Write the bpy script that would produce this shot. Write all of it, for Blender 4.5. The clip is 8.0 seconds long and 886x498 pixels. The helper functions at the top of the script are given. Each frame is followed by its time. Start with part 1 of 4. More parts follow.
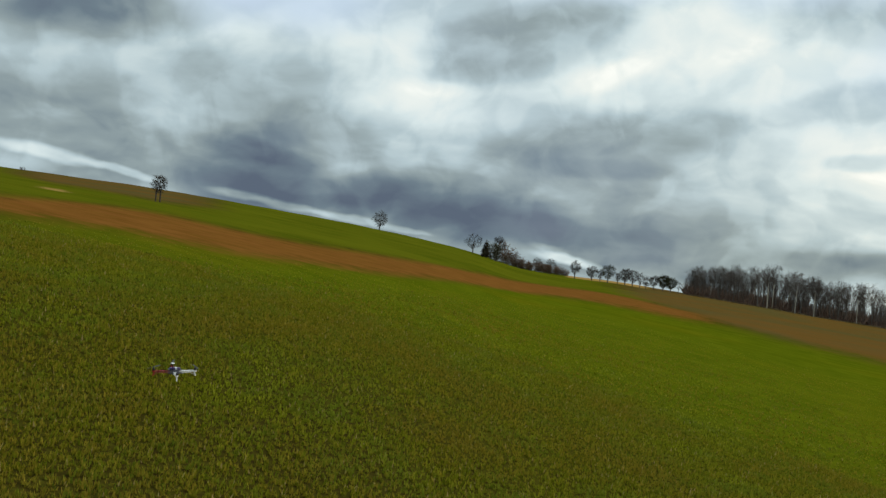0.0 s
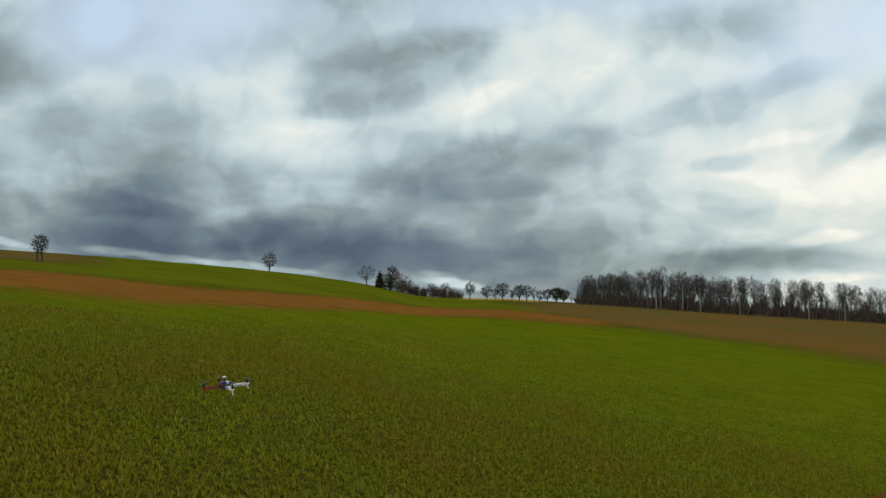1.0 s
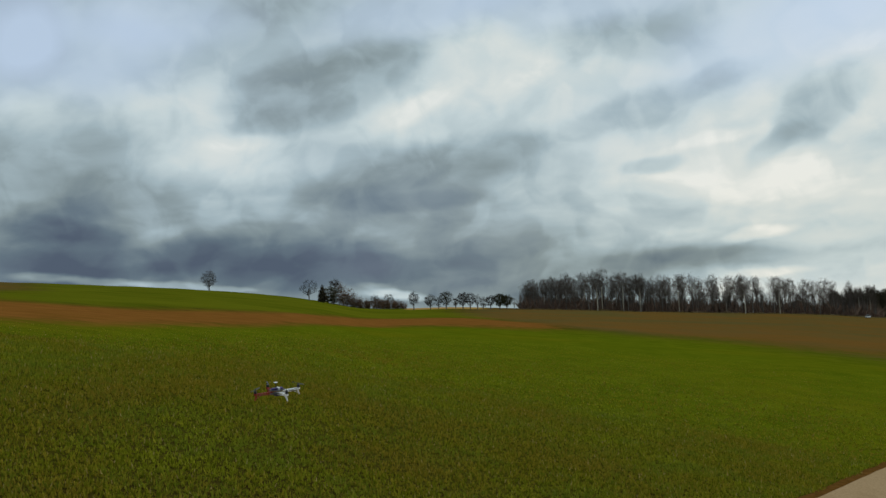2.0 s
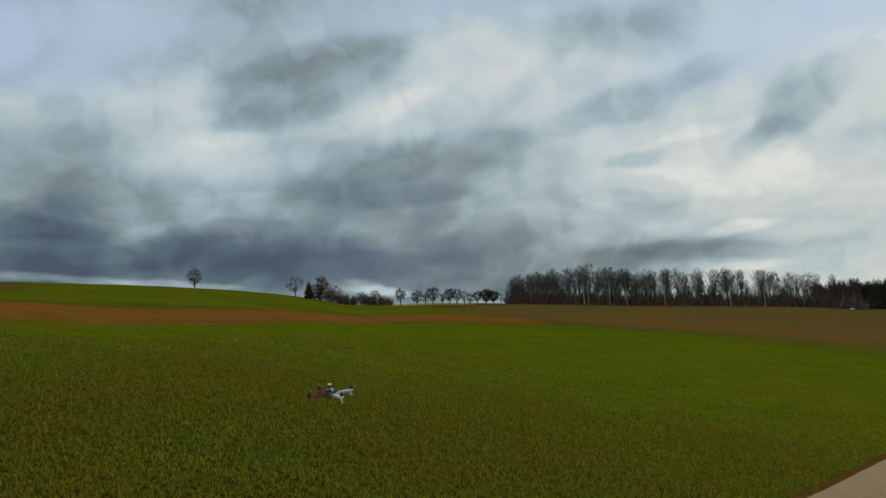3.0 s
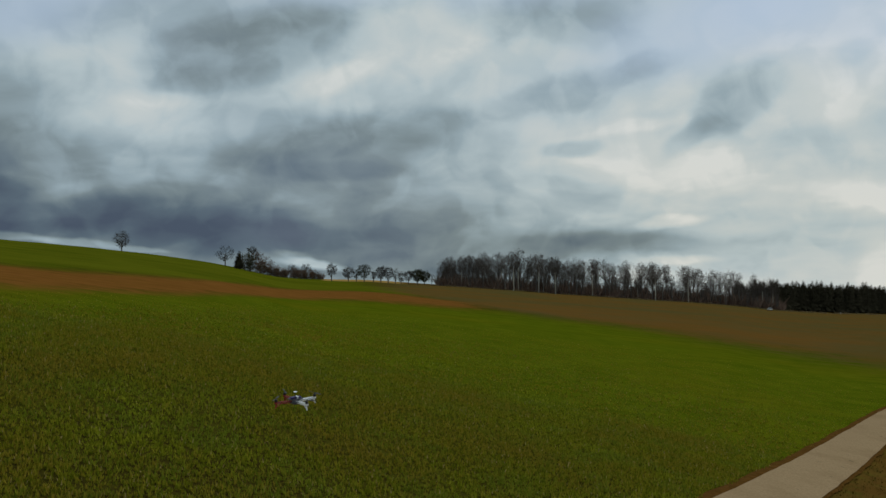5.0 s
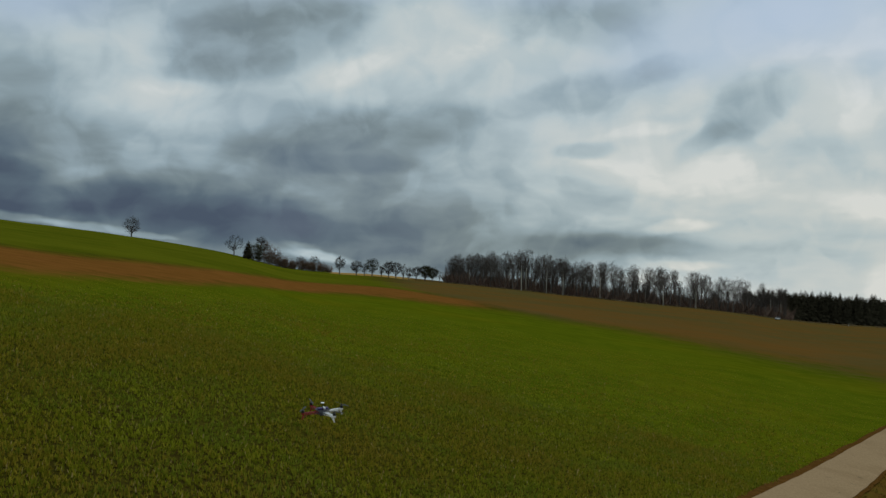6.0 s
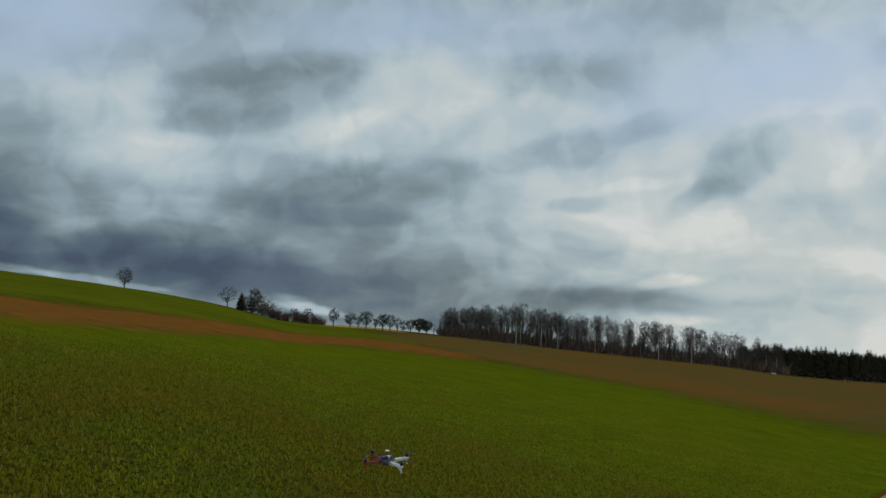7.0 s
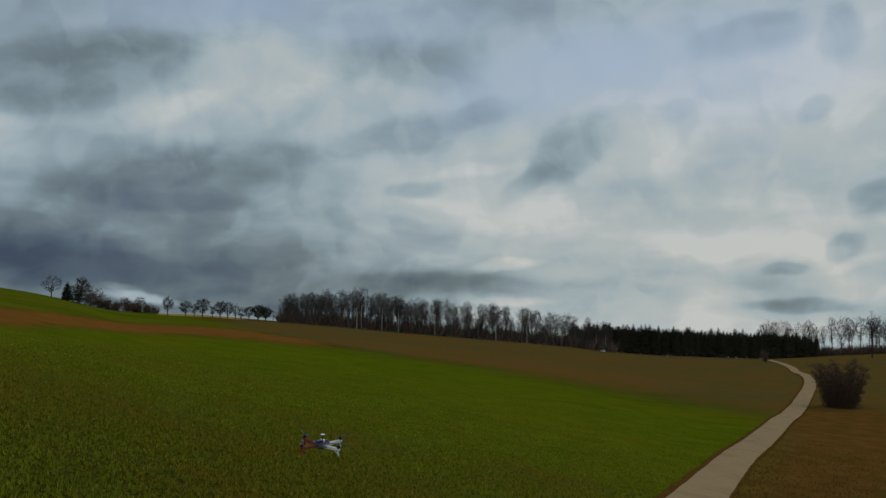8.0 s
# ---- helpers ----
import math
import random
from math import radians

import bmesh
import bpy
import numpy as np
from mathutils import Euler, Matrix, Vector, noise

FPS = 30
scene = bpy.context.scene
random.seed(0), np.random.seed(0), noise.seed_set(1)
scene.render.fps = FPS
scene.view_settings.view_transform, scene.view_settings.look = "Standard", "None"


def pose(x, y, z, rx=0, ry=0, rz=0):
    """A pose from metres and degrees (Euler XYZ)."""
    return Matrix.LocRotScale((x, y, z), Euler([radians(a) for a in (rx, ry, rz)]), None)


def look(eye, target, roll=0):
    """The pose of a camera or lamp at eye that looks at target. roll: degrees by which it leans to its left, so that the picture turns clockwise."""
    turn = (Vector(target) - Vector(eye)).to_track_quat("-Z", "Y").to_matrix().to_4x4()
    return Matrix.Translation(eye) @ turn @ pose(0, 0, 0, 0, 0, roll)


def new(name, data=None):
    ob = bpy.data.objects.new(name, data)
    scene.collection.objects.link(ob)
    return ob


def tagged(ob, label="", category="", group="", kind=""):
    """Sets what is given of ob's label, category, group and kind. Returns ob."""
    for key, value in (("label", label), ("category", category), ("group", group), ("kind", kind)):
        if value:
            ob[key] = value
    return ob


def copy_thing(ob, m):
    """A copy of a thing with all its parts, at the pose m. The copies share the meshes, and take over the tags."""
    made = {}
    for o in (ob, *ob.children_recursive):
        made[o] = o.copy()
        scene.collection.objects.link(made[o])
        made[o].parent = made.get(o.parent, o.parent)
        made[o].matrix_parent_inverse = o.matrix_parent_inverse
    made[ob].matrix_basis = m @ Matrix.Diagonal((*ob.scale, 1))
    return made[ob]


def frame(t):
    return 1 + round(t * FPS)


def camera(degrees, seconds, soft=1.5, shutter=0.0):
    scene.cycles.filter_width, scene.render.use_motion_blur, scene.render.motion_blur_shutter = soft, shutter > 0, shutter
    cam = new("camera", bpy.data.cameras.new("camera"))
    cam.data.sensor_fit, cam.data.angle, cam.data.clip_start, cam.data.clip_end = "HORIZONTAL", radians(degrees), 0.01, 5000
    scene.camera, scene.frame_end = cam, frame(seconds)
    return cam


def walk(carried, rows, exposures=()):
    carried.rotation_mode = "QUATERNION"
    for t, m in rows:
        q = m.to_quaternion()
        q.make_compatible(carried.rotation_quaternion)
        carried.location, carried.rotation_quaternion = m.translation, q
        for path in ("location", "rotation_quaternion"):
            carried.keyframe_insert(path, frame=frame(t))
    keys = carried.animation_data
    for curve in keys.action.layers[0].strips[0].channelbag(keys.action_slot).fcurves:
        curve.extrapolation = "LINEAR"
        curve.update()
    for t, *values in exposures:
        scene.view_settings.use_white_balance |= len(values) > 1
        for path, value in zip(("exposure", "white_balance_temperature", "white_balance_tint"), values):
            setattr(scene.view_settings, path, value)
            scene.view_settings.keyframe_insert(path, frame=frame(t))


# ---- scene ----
# ---- camera ----
cam = camera(51.0, 8.0, soft=1.4)
PATH = [
    (0, look((2.028, -0.606, 6.680), (-0.329, 19.240, 7.438), 6.21)),
    (0.5, look((0.797, -0.125, 6.271), (-0.022, 19.838, 7.169), 3.46)),
    (1, look((0.004, 0.001, 5.988), (0.020, 19.941, 7.541), 0.06)),
    (1.5, look((-0.615, 0.002, 5.861), (-0.010, 19.934, 7.397), -1.09)),
    (2, look((-1.217, 0.276, 5.842), (0.121, 20.155, 7.589), -2.71)),
    (3.3, look((-2.130, 0.521, 5.931), (-0.388, 20.383, 7.501), -2.96)),
    (3.5, look((-2.262, 0.453, 5.900), (-0.589, 20.323, 7.442), -2.08)),
    (4, look((-2.361, 0.229, 6.019), (-0.182, 20.053, 7.513), -2.61)),
    (4.5, look((-2.367, -0.142, 6.263), (0.622, 19.572, 7.821), -1.51)),
    (4.7, look((-2.313, -0.277, 6.293), (0.697, 19.443, 7.725), -0.99)),
    (5.8, look((-2.608, -0.261, 6.620), (0.699, 19.452, 7.318), 2.49)),
    (6, look((-2.628, -0.034, 6.562), (0.286, 19.724, 7.627), 2.10)),
    (6.5, look((-2.930, 0.643, 6.470), (-0.219, 20.397, 8.022), 3.43)),
    (7, look((-3.298, 1.236, 6.334), (-0.289, 20.884, 8.548), 2.41)),
    (7.5, look((-3.698, 1.272, 6.258), (0.393, 20.727, 8.439), -0.13)),
    (8, look((-4.199, 1.382, 6.275), (2.194, 20.228, 8.265), 0.91)),
]
walk(cam, PATH, [(0.0, 0.26, 6820, 10), (1.0, 0.13, 6780, 10), (2.0, -0.06, 6620, 10), (3.5, -0.32, 6500, 10), (4.5, -0.36, 6500, 10),
                 (6.0, -0.34, 6450, 10), (7.0, -0.38, 6350, 10), (8.0, -0.66, 6300, 10)])

# ---- sky and sun ----
SUN_AZ, SUN_EL = 62.0, 34.0

# one cloud a row: azimuth, elevation, half width, half height, lean (degrees), weight
# (a positive weight is grey cloud, a negative one bright)
CLOUDS_WEST = [
    (-19.9, 17.4, 4.0, 1.6, 0, 0.09),
    (-19.3, 4.6, 4.0, 1.6, 0, 0.12),
    (-19.3, 5.7, 5.0, 2.8, 0, 0.37),
    (-19.3, 8.7, 4.0, 1.6, 0, 0.09),
    (-19.3, 10.6, 8.0, 2.5, 0, 0.16),
    (-16.3, 15.2, 9.0, 4.5, 0, -0.08),
    (-14.8, 4.6, 4.0, 1.6, 0, 0.15),
    (-14.8, 8.8, 4.0, 1.6, 0, 0.07),
    (-14.7, 12.7, 4.0, 1.6, 0, 0.13),
    (-14.7, 17.8, 4.0, 1.6, 0, -0.11),
    (-11.5, 12.8, 5.0, 2.8, 0, -0.11),
    (-10.7, 4.5, 4.0, 1.6, 0, 0.20),
    (-10.6, 8.9, 4.0, 1.6, 0, 0.05),
    (-8.3, 10.9, 4.0, 1.6, 0, -0.05),
]
CLOUDS_NORTH = [
    (-8.3, 10.9, 9.0, 4.5, 0, -0.08),
    (-6.7, 4.4, 4.0, 1.6, 0, 0.18),
    (-6.7, 4.4, 14.0, 4.0, 0, 0.29),
    (-6.5, 15.6, 5.0, 2.8, 0, -0.05),
    (-6.4, 3.1, 4.0, 1.6, 0, -0.03),
    (-5.4, 18.2, 9.0, 4.5, 0, 0.10),
    (-3.0, 4.4, 4.0, 1.6, 0, 0.25),
    (-1.5, 8.8, 4.0, 1.6, 0, 0.07),
    (-0.8, 7.1, 8.0, 2.5, 0, -0.09),
    (2.2, 12.8, 4.0, 1.6, 0, -0.05),
    (4.0, 15.5, 14.0, 4.0, 0, -0.16),
    (7.1, 4.0, 8.0, 2.5, 0, 0.08),
    (7.2, 6.8, 9.0, 4.5, 0, 0.13),
    (8.7, 18.0, 4.0, 1.6, 0, -0.05),
]
CLOUDS_NORTHEAST = [
    (10.5, 2.6, 14.0, 2.3, 0, 0.17),
    (12.4, 6.6, 5.0, 2.8, 0, -0.11),
    (16.1, 12.1, 4.0, 1.6, 0, 0.07),
    (19.1, 4.7, 5.0, 2.8, 0, -0.04),
    (20.6, 2.1, 4.0, 1.6, 0, -0.12),
    (20.6, 3.4, 6.0, 1.4, 0, 0.12),
    (21.0, 9.7, 14.0, 4.0, 0, -0.19),
    (24.6, 16.5, 5.0, 2.8, 0, -0.06),
    (25.6, 7.3, 4.0, 1.6, 0, -0.11),
    (25.9, 11.2, 4.0, 1.6, 0, 0.06),
    (26.3, 6.5, 4.0, 1.6, 0, 0.13),
    (26.3, 2.7, 4.0, 1.6, 0, 0.07),
    (26.3, 4.2, 4.0, 1.6, 0, 0.07),
    (27.6, 13.6, 4.0, 1.6, 0, 0.04),
]
CLOUDS_EAST = [
    (29.4, 1.7, 14.0, 1.8, 0, -0.19),
    (29.7, 2.7, 4.0, 1.6, 0, 0.12),
    (29.7, 4.8, 4.0, 1.6, 0, 0.04),
    (34.6, 4.8, 14.0, 4.0, 0, -0.29),
    (35.8, 18.9, 14.0, 4.0, 0, -0.17),
    (36.4, 13.7, 14.0, 4.0, 0, -0.22),
    (37.9, 11.3, 4.0, 1.6, 0, 0.05),
    (38.7, 2.8, 4.0, 1.6, 0, 0.16),
    (40.5, 0.8, 14.0, 1.3, 0, -0.15),
    (40.9, 4.7, 5.0, 2.8, 0, 0.05),
    (43.6, 8.4, 9.0, 4.5, 0, -0.14),
    (43.8, 2.8, 4.0, 1.6, 0, -0.07),
    (43.8, 15.6, 5.0, 2.8, 0, -0.09),
    (43.9, 18.1, 4.0, 1.6, 0, -0.11),
]
CLOUDS_BROAD = [
    (-29.0, 13.8, 6.5, 2.3, 10, 0.42),
    (-31.0, 7.0, 7.0, 3.6, 0, 0.24),
    (-27.0, 5.5, 4.5, 2.6, 0, 0.16),
    (27.0, 11.5, 20.0, 8.0, 0, -0.09),
    (-3.7, 7.3, 5.0, 2.4, 0, 0.14),
    (-3.6, 12.0, 3.5, 1.5, 0, 0.06),
    (14.5, 15.0, 8.0, 4.0, 0, -0.08),
]
CLOUD_BANKS = (CLOUDS_BROAD, CLOUDS_WEST, CLOUDS_NORTH, CLOUDS_NORTHEAST, CLOUDS_EAST)
# single clouds and bright edges, with a firmer outline
HEAPS_WEST = [
    (-20.6, 17.6, 2.6, 2.9, 40, 0.36),
    (-30.5, 4.9, 3.5, 0.45, -6, -0.30),
    (-26.3, 4.5, 2.6, 0.3, -5, -0.26),
    (-19.3, 4.1, 2.2, 0.35, -4, -0.34),
    (-19.0, 6.7, 4.5, 0.9, -8, 0.14),
    (-16.3, 3.8, 2.6, 0.30, -4, -0.28),
    (-13.2, 6.4, 3.0, 0.5, 10, -0.08),
    (-12.6, 3.5, 2.3, 0.28, -4, -0.26),
    (-9.3, 3.1, 2.0, 0.22, -5, -0.20),
    (-8.2, 12.0, 3.0, 0.7, 0, -0.10),
    (-3.4, 15.2, 7.2, 2.5, 14, 0.26),
    (-6.0, 14.4, 4.2, 2.1, 10, 0.08),
    (2.0, 17.0, 3.8, 1.1, 20, 0.08),
    (2.6, 13.7, 4.4, 0.8, 24, -0.13),
    (-0.4, 2.9, 1.3, 0.3, -8, -0.18),
    (0.9, 2.35, 2.2, 0.36, -6, -0.44),
]
HEAPS_NORTH = [
    (3.4, 9.6, 7.4, 2.4, 9, 0.12),
    (2.6, 8.0, 5.2, 0.7, 3, 0.09),
    (7.4, 10.8, 3.2, 1.2, 18, 0.09),
    (16.2, 16.9, 6.6, 1.9, -4, 0.15),
    (13.8, 17.4, 2.8, 1.5, 20, 0.06),
    (16.5, 12.7, 8.0, 1.3, 12, 0.13),
    (20.8, 14.0, 2.4, 0.9, 20, 0.10),
    (16.8, 9.4, 2.0, 0.6, 8, 0.22),
    (20.5, 10.6, 3.4, 0.45, 6, -0.10),
    (26.6, 11.9, 3.2, 1.9, 30, 0.28),
    (24.0, 9.9, 2.6, 0.8, 30, 0.14),
    (17.5, 3.5, 10.0, 0.9, 1, 0.07),
    (22.6, 4.8, 2.4, 0.45, 8, -0.24),
    (23.2, 2.5, 2.8, 0.35, 2, -0.14),
    (29.7, 9.1, 4.9, 1.2, 8, 0.05),
    (35.4, 10.4, 2.8, 0.6, 10, 0.04),
]
HEAPS_EAST = [
    (36.3, 11.7, 4.5, 1.1, 25, 0.05),
    (37.2, 17.9, 3.9, 1.4, 8, 0.28),
    (39.1, 4.5, 1.6, 0.5, 0, 0.18),
    (39.8, 2.4, 3.7, 0.5, 0, 0.22),
    (40.9, 13.6, 1.4, 0.8, 20, 0.20),
    (33.0, 13.9, 1.9, 0.8, 8, 0.12),
    (42.9, 4.8, 2.0, 0.4, 20, -0.10),
    (42.2, 17.8, 1.2, 1.9, 0, 0.22),
    (42.5, 5.7, 1.4, 0.9, 25, 0.24),
    (44.0, 8.3, 1.6, 1.2, 10, 0.29),
]
HEAP_BANKS = (HEAPS_WEST, HEAPS_NORTH, HEAPS_EAST)
BLUE_GAPS = [
    (-21.5, 17.8, 4.2, 3.2, 60, 0.75),
    (-16.8, 16.8, 5.5, 2.6, 0, 0.60),
    (-13.0, 19.0, 6.0, 1.8, 0, 0.55),
    (24.5, 16.0, 8.0, 3.0, 12, 0.50),
    (36.0, 16.5, 11.0, 4.2, 0, 0.55),
    (14.0, 19.4, 9.0, 1.8, 0, 0.45),
    (3.0, 19.5, 8.0, 1.9, 10, 0.60),
]


def build_sky():
    world = bpy.data.worlds.new("overcast_sky")
    scene.world = world
    world.use_nodes = True
    nodes, links = world.node_tree.nodes, world.node_tree.links
    nodes.clear()

    def put(kind, op=None):
        n = nodes.new(kind)
        if op:
            n.operation = op
        return n

    def feed(n, slot, value):
        if isinstance(value, bpy.types.NodeSocket):
            links.new(value, n.inputs[slot])
        else:
            n.inputs[slot].default_value = value

    def calc(op, a, b=0.0, c=0.0, clamp=False):
        n = put("ShaderNodeMath", op)
        n.use_clamp = clamp
        feed(n, 0, a), feed(n, 1, b), feed(n, 2, c)
        return n.outputs[0]

    def turbulence(vector, scale, detail, rough=0.55):
        n = put("ShaderNodeTexNoise")
        feed(n, "Vector", vector), feed(n, "Scale", scale), feed(n, "Detail", detail), feed(n, "Roughness", rough)
        return n

    def span(value, a, b, c, d, kind="SMOOTHSTEP"):
        n = put("ShaderNodeMapRange")
        n.interpolation_type = kind
        feed(n, 0, value), feed(n, 1, a), feed(n, 2, b), feed(n, 3, c), feed(n, 4, d)
        return n.outputs[0]

    way = put("ShaderNodeTexCoord").outputs["Generated"]
    axis = put("ShaderNodeSeparateXYZ")
    feed(axis, 0, way)
    az = calc("MULTIPLY", calc("ARCTAN2", axis.outputs[0], axis.outputs[1]), 57.2958)
    el = calc("MULTIPLY", calc("ARCSINE", axis.outputs[2]), 57.2958)
    flat = put("ShaderNodeCombineXYZ")
    feed(flat, 0, az), feed(flat, 1, el)
    # cloud space: the deck draws together towards the horizon
    up = calc("MAXIMUM", el, -3.0)
    low = calc("MULTIPLY_ADD", up, 0.12, calc("MULTIPLY", calc("LOGARITHM", calc("MULTIPLY_ADD", up, 0.2, 1.0), 2.718282), 0.9))
    deck = put("ShaderNodeCombineXYZ")
    feed(deck, 0, calc("MULTIPLY_ADD", low, -0.10, calc("MULTIPLY", az, 0.085))), feed(deck, 1, low), feed(deck, 2, calc("MULTIPLY", axis.outputs[1], 0.8))
    deck = deck.outputs[0]
    # ragged cloud edges
    bend = put("ShaderNodeVectorMath", "MULTIPLY_ADD")
    feed(bend, 0, turbulence(flat.outputs[0], 0.24, 4.0, 0.48).outputs["Color"])
    feed(bend, 1, (2.8, 1.9, 0.0)), feed(bend, 2, flat.outputs[0])
    shifted = put("ShaderNodeVectorMath", "SUBTRACT")
    feed(shifted, 0, bend.outputs[0]), feed(shifted, 1, (1.4, 0.95, 0.0))
    ragged = shifted.outputs[0]
    halfway = put("ShaderNodeMix")
    halfway.data_type = "VECTOR"
    feed(halfway, 0, 0.6), feed(halfway, 4, flat.outputs[0]), feed(halfway, 5, ragged)
    soft_edge = halfway.outputs[1]

    def gather(rows, total, where, outer=1.35, inner=0.25):
        # each bank waits for the one before it, which keeps the shader's memory small
        after = put("ShaderNodeVectorMath", "MULTIPLY_ADD")
        feed(after, 0, total), feed(after, 1, (1e-6, 1e-6, 1e-6)), feed(after, 2, where)
        for a, e, w, h, lean, weight in rows:
            place = put("ShaderNodeMapping")
            place.vector_type = "TEXTURE"
            feed(place, 0, after.outputs[0]), feed(place, 1, (a, e, 0)), feed(place, 2, (0, 0, radians(lean))), feed(place, 3, (w, h, 1))
            size = put("ShaderNodeVectorMath", "LENGTH")
            feed(size, 0, place.outputs[0])
            total = calc("MULTIPLY_ADD", span(size.outputs["Value"], outer, inner, 0.0, 1.0), weight, total)
        return total

    wisps = calc("SUBTRACT", turbulence(deck, 0.8, 3.0, 0.45).outputs[0], 0.5)

    def puffs(up):
        m = put("ShaderNodeVectorMath", "ADD")
        feed(m, 0, deck), feed(m, 1, (7.3, 2.1 - up, 3.7))
        n = turbulence(m.outputs[0], 1.7, 5.0, 0.48)
        feed(n, "Distortion", 0.35)
        return n.outputs[0]

    # heaps of cloud: grey beneath, lit along their upper edges
    heap = puffs(0.0)
    billows = span(heap, 0.36, 0.64, -0.5, 0.5)
    relief = calc("SUBTRACT", puffs(0.14), heap)
    shade = calc("ADD", span(el, 24.0, 50.0, 0.40, 0.26), calc("MULTIPLY", wisps, 0.20))
    shade = calc("MULTIPLY_ADD", billows, 0.07, shade)
    shade = calc("MULTIPLY_ADD", relief, 0.45, shade)
    lumps = turbulence(flat.outputs[0], 0.38, 4.0, 0.45)
    feed(lumps, "Distortion", 0.6)
    shade = calc("MULTIPLY_ADD", span(lumps.outputs[0], 0.38, 0.62, -0.5, 0.5), 0.09, shade)
    # the low banks lie in layers
    layer = put("ShaderNodeVectorMath", "MULTIPLY")
    feed(layer, 0, ragged), feed(layer, 1, (0.11, 0.42, 1.0))
    banks = turbulence(layer.outputs[0], 1.0, 3.0, 0.45)
    shade = calc("MULTIPLY_ADD", calc("MULTIPLY", span(banks.outputs[0], 0.34, 0.66, -0.5, 0.5), span(el, 12.0, 6.5, 0.0, 1.0)), 0.17, shade)
    for bank in CLOUD_BANKS:
        shade = gather(bank, shade, soft_edge)
    # single clouds: a billowing outline round each one, grey within
    curl = put("ShaderNodeVectorMath", "MULTIPLY")
    feed(curl, 0, ragged), feed(curl, 1, (0.85, 1.25, 1.0))
    edge = calc("SUBTRACT", turbulence(curl.outputs[0], 0.36, 5.0, 0.5).outputs[0], 0.5)
    still = calc("MULTIPLY", shade, 1e-6)
    for sign, body, rim in ((1, 0.74, 0.070), (-1, 0.85, 0.03)):
        heaped = still
        for bank in HEAP_BANKS:
            heaped = gather([(*row[:5], abs(row[5])) for row in bank if row[5] * sign > 0], heaped, soft_edge, 1.22, 0.38)
        outline = span(calc("MULTIPLY_ADD", edge, 0.24, heaped), 0.02, 0.15, 0.0, 1.0)
        shade = calc("MULTIPLY_ADD", heaped, body * sign, shade)
        shade = calc("MULTIPLY_ADD", outline, rim * sign, shade)
    ramp = put("ShaderNodeValToRGB")
    feed(ramp, 0, shade)
    stops = ramp.color_ramp.elements
    stops[0].position, stops[0].color = 0.0, (0.83, 0.865, 0.845, 1)
    stops[1].position, stops[1].color = 1.0, (0.084, 0.114, 0.164, 1)
    for at, rgb in ((0.10, (0.690, 0.755, 0.752)), (0.26, (0.550, 0.66, 0.698)), (0.44, (0.370, 0.478, 0.532)), (0.62, (0.232, 0.300, 0.328)), (0.82, (0.126, 0.177, 0.222))):
        stops.new(at).color = (*rgb, 1)
    gaps = calc("MULTIPLY_ADD", wisps, 0.5, gather(BLUE_GAPS, calc("MULTIPLY", shade, 1e-6), ragged), clamp=True)
    blue = put("ShaderNodeTexSky")
    blue.sky_type, blue.sun_disc = "NISHITA", False
    blue.sun_elevation, blue.sun_rotation = radians(SUN_EL), radians(SUN_AZ)
    clear = put("ShaderNodeMix")
    clear.data_type = "RGBA"
    feed(clear, 0, 0.75)
    scaled = put("ShaderNodeVectorMath", "SCALE")
    feed(scaled, 0, blue.outputs[0]), feed(scaled, "Scale", 0.10)
    feed(clear, 6, scaled.outputs[0]), feed(clear, 7, (0.58, 0.72, 0.90, 1))
    veil = put("ShaderNodeMix")
    veil.data_type = "RGBA"
    feed(veil, 0, gaps), feed(veil, 6, ramp.outputs[0]), feed(veil, 7, clear.outputs[2])
    # the low air towards the sun is a little warmer
    warm = put("ShaderNodeMix")
    warm.data_type, warm.blend_type = "RGBA", "MULTIPLY"
    feed(warm, 0, calc("MULTIPLY", span(el, 14.0, 3.0, 0.0, 1.0), span(az, -6.0, 12.0, 0.0, 1.0)))
    feed(warm, 6, veil.outputs[2]), feed(warm, 7, (1.02, 0.99, 0.94, 1))
    shine = put("ShaderNodeBackground")
    feed(shine, 0, warm.outputs[2]), feed(shine, 1, SKY_STRENGTH)
    feed(put("ShaderNodeOutputWorld"), 0, shine.outputs[0])


SKY_STRENGTH = 1.0
build_sky()
sun = new("sun", bpy.data.lights.new("sun", "SUN"))
sun.data.energy, sun.data.angle, sun.data.color = 1.3, radians(14), (1.0, 0.95, 0.86)
sun.matrix_world = look((0, 0, 0), (-math.sin(radians(SUN_AZ)) * math.cos(radians(SUN_EL)), -math.cos(radians(SUN_AZ)) * math.cos(radians(SUN_EL)), -math.sin(radians(SUN_EL))))

# ---- materials ----


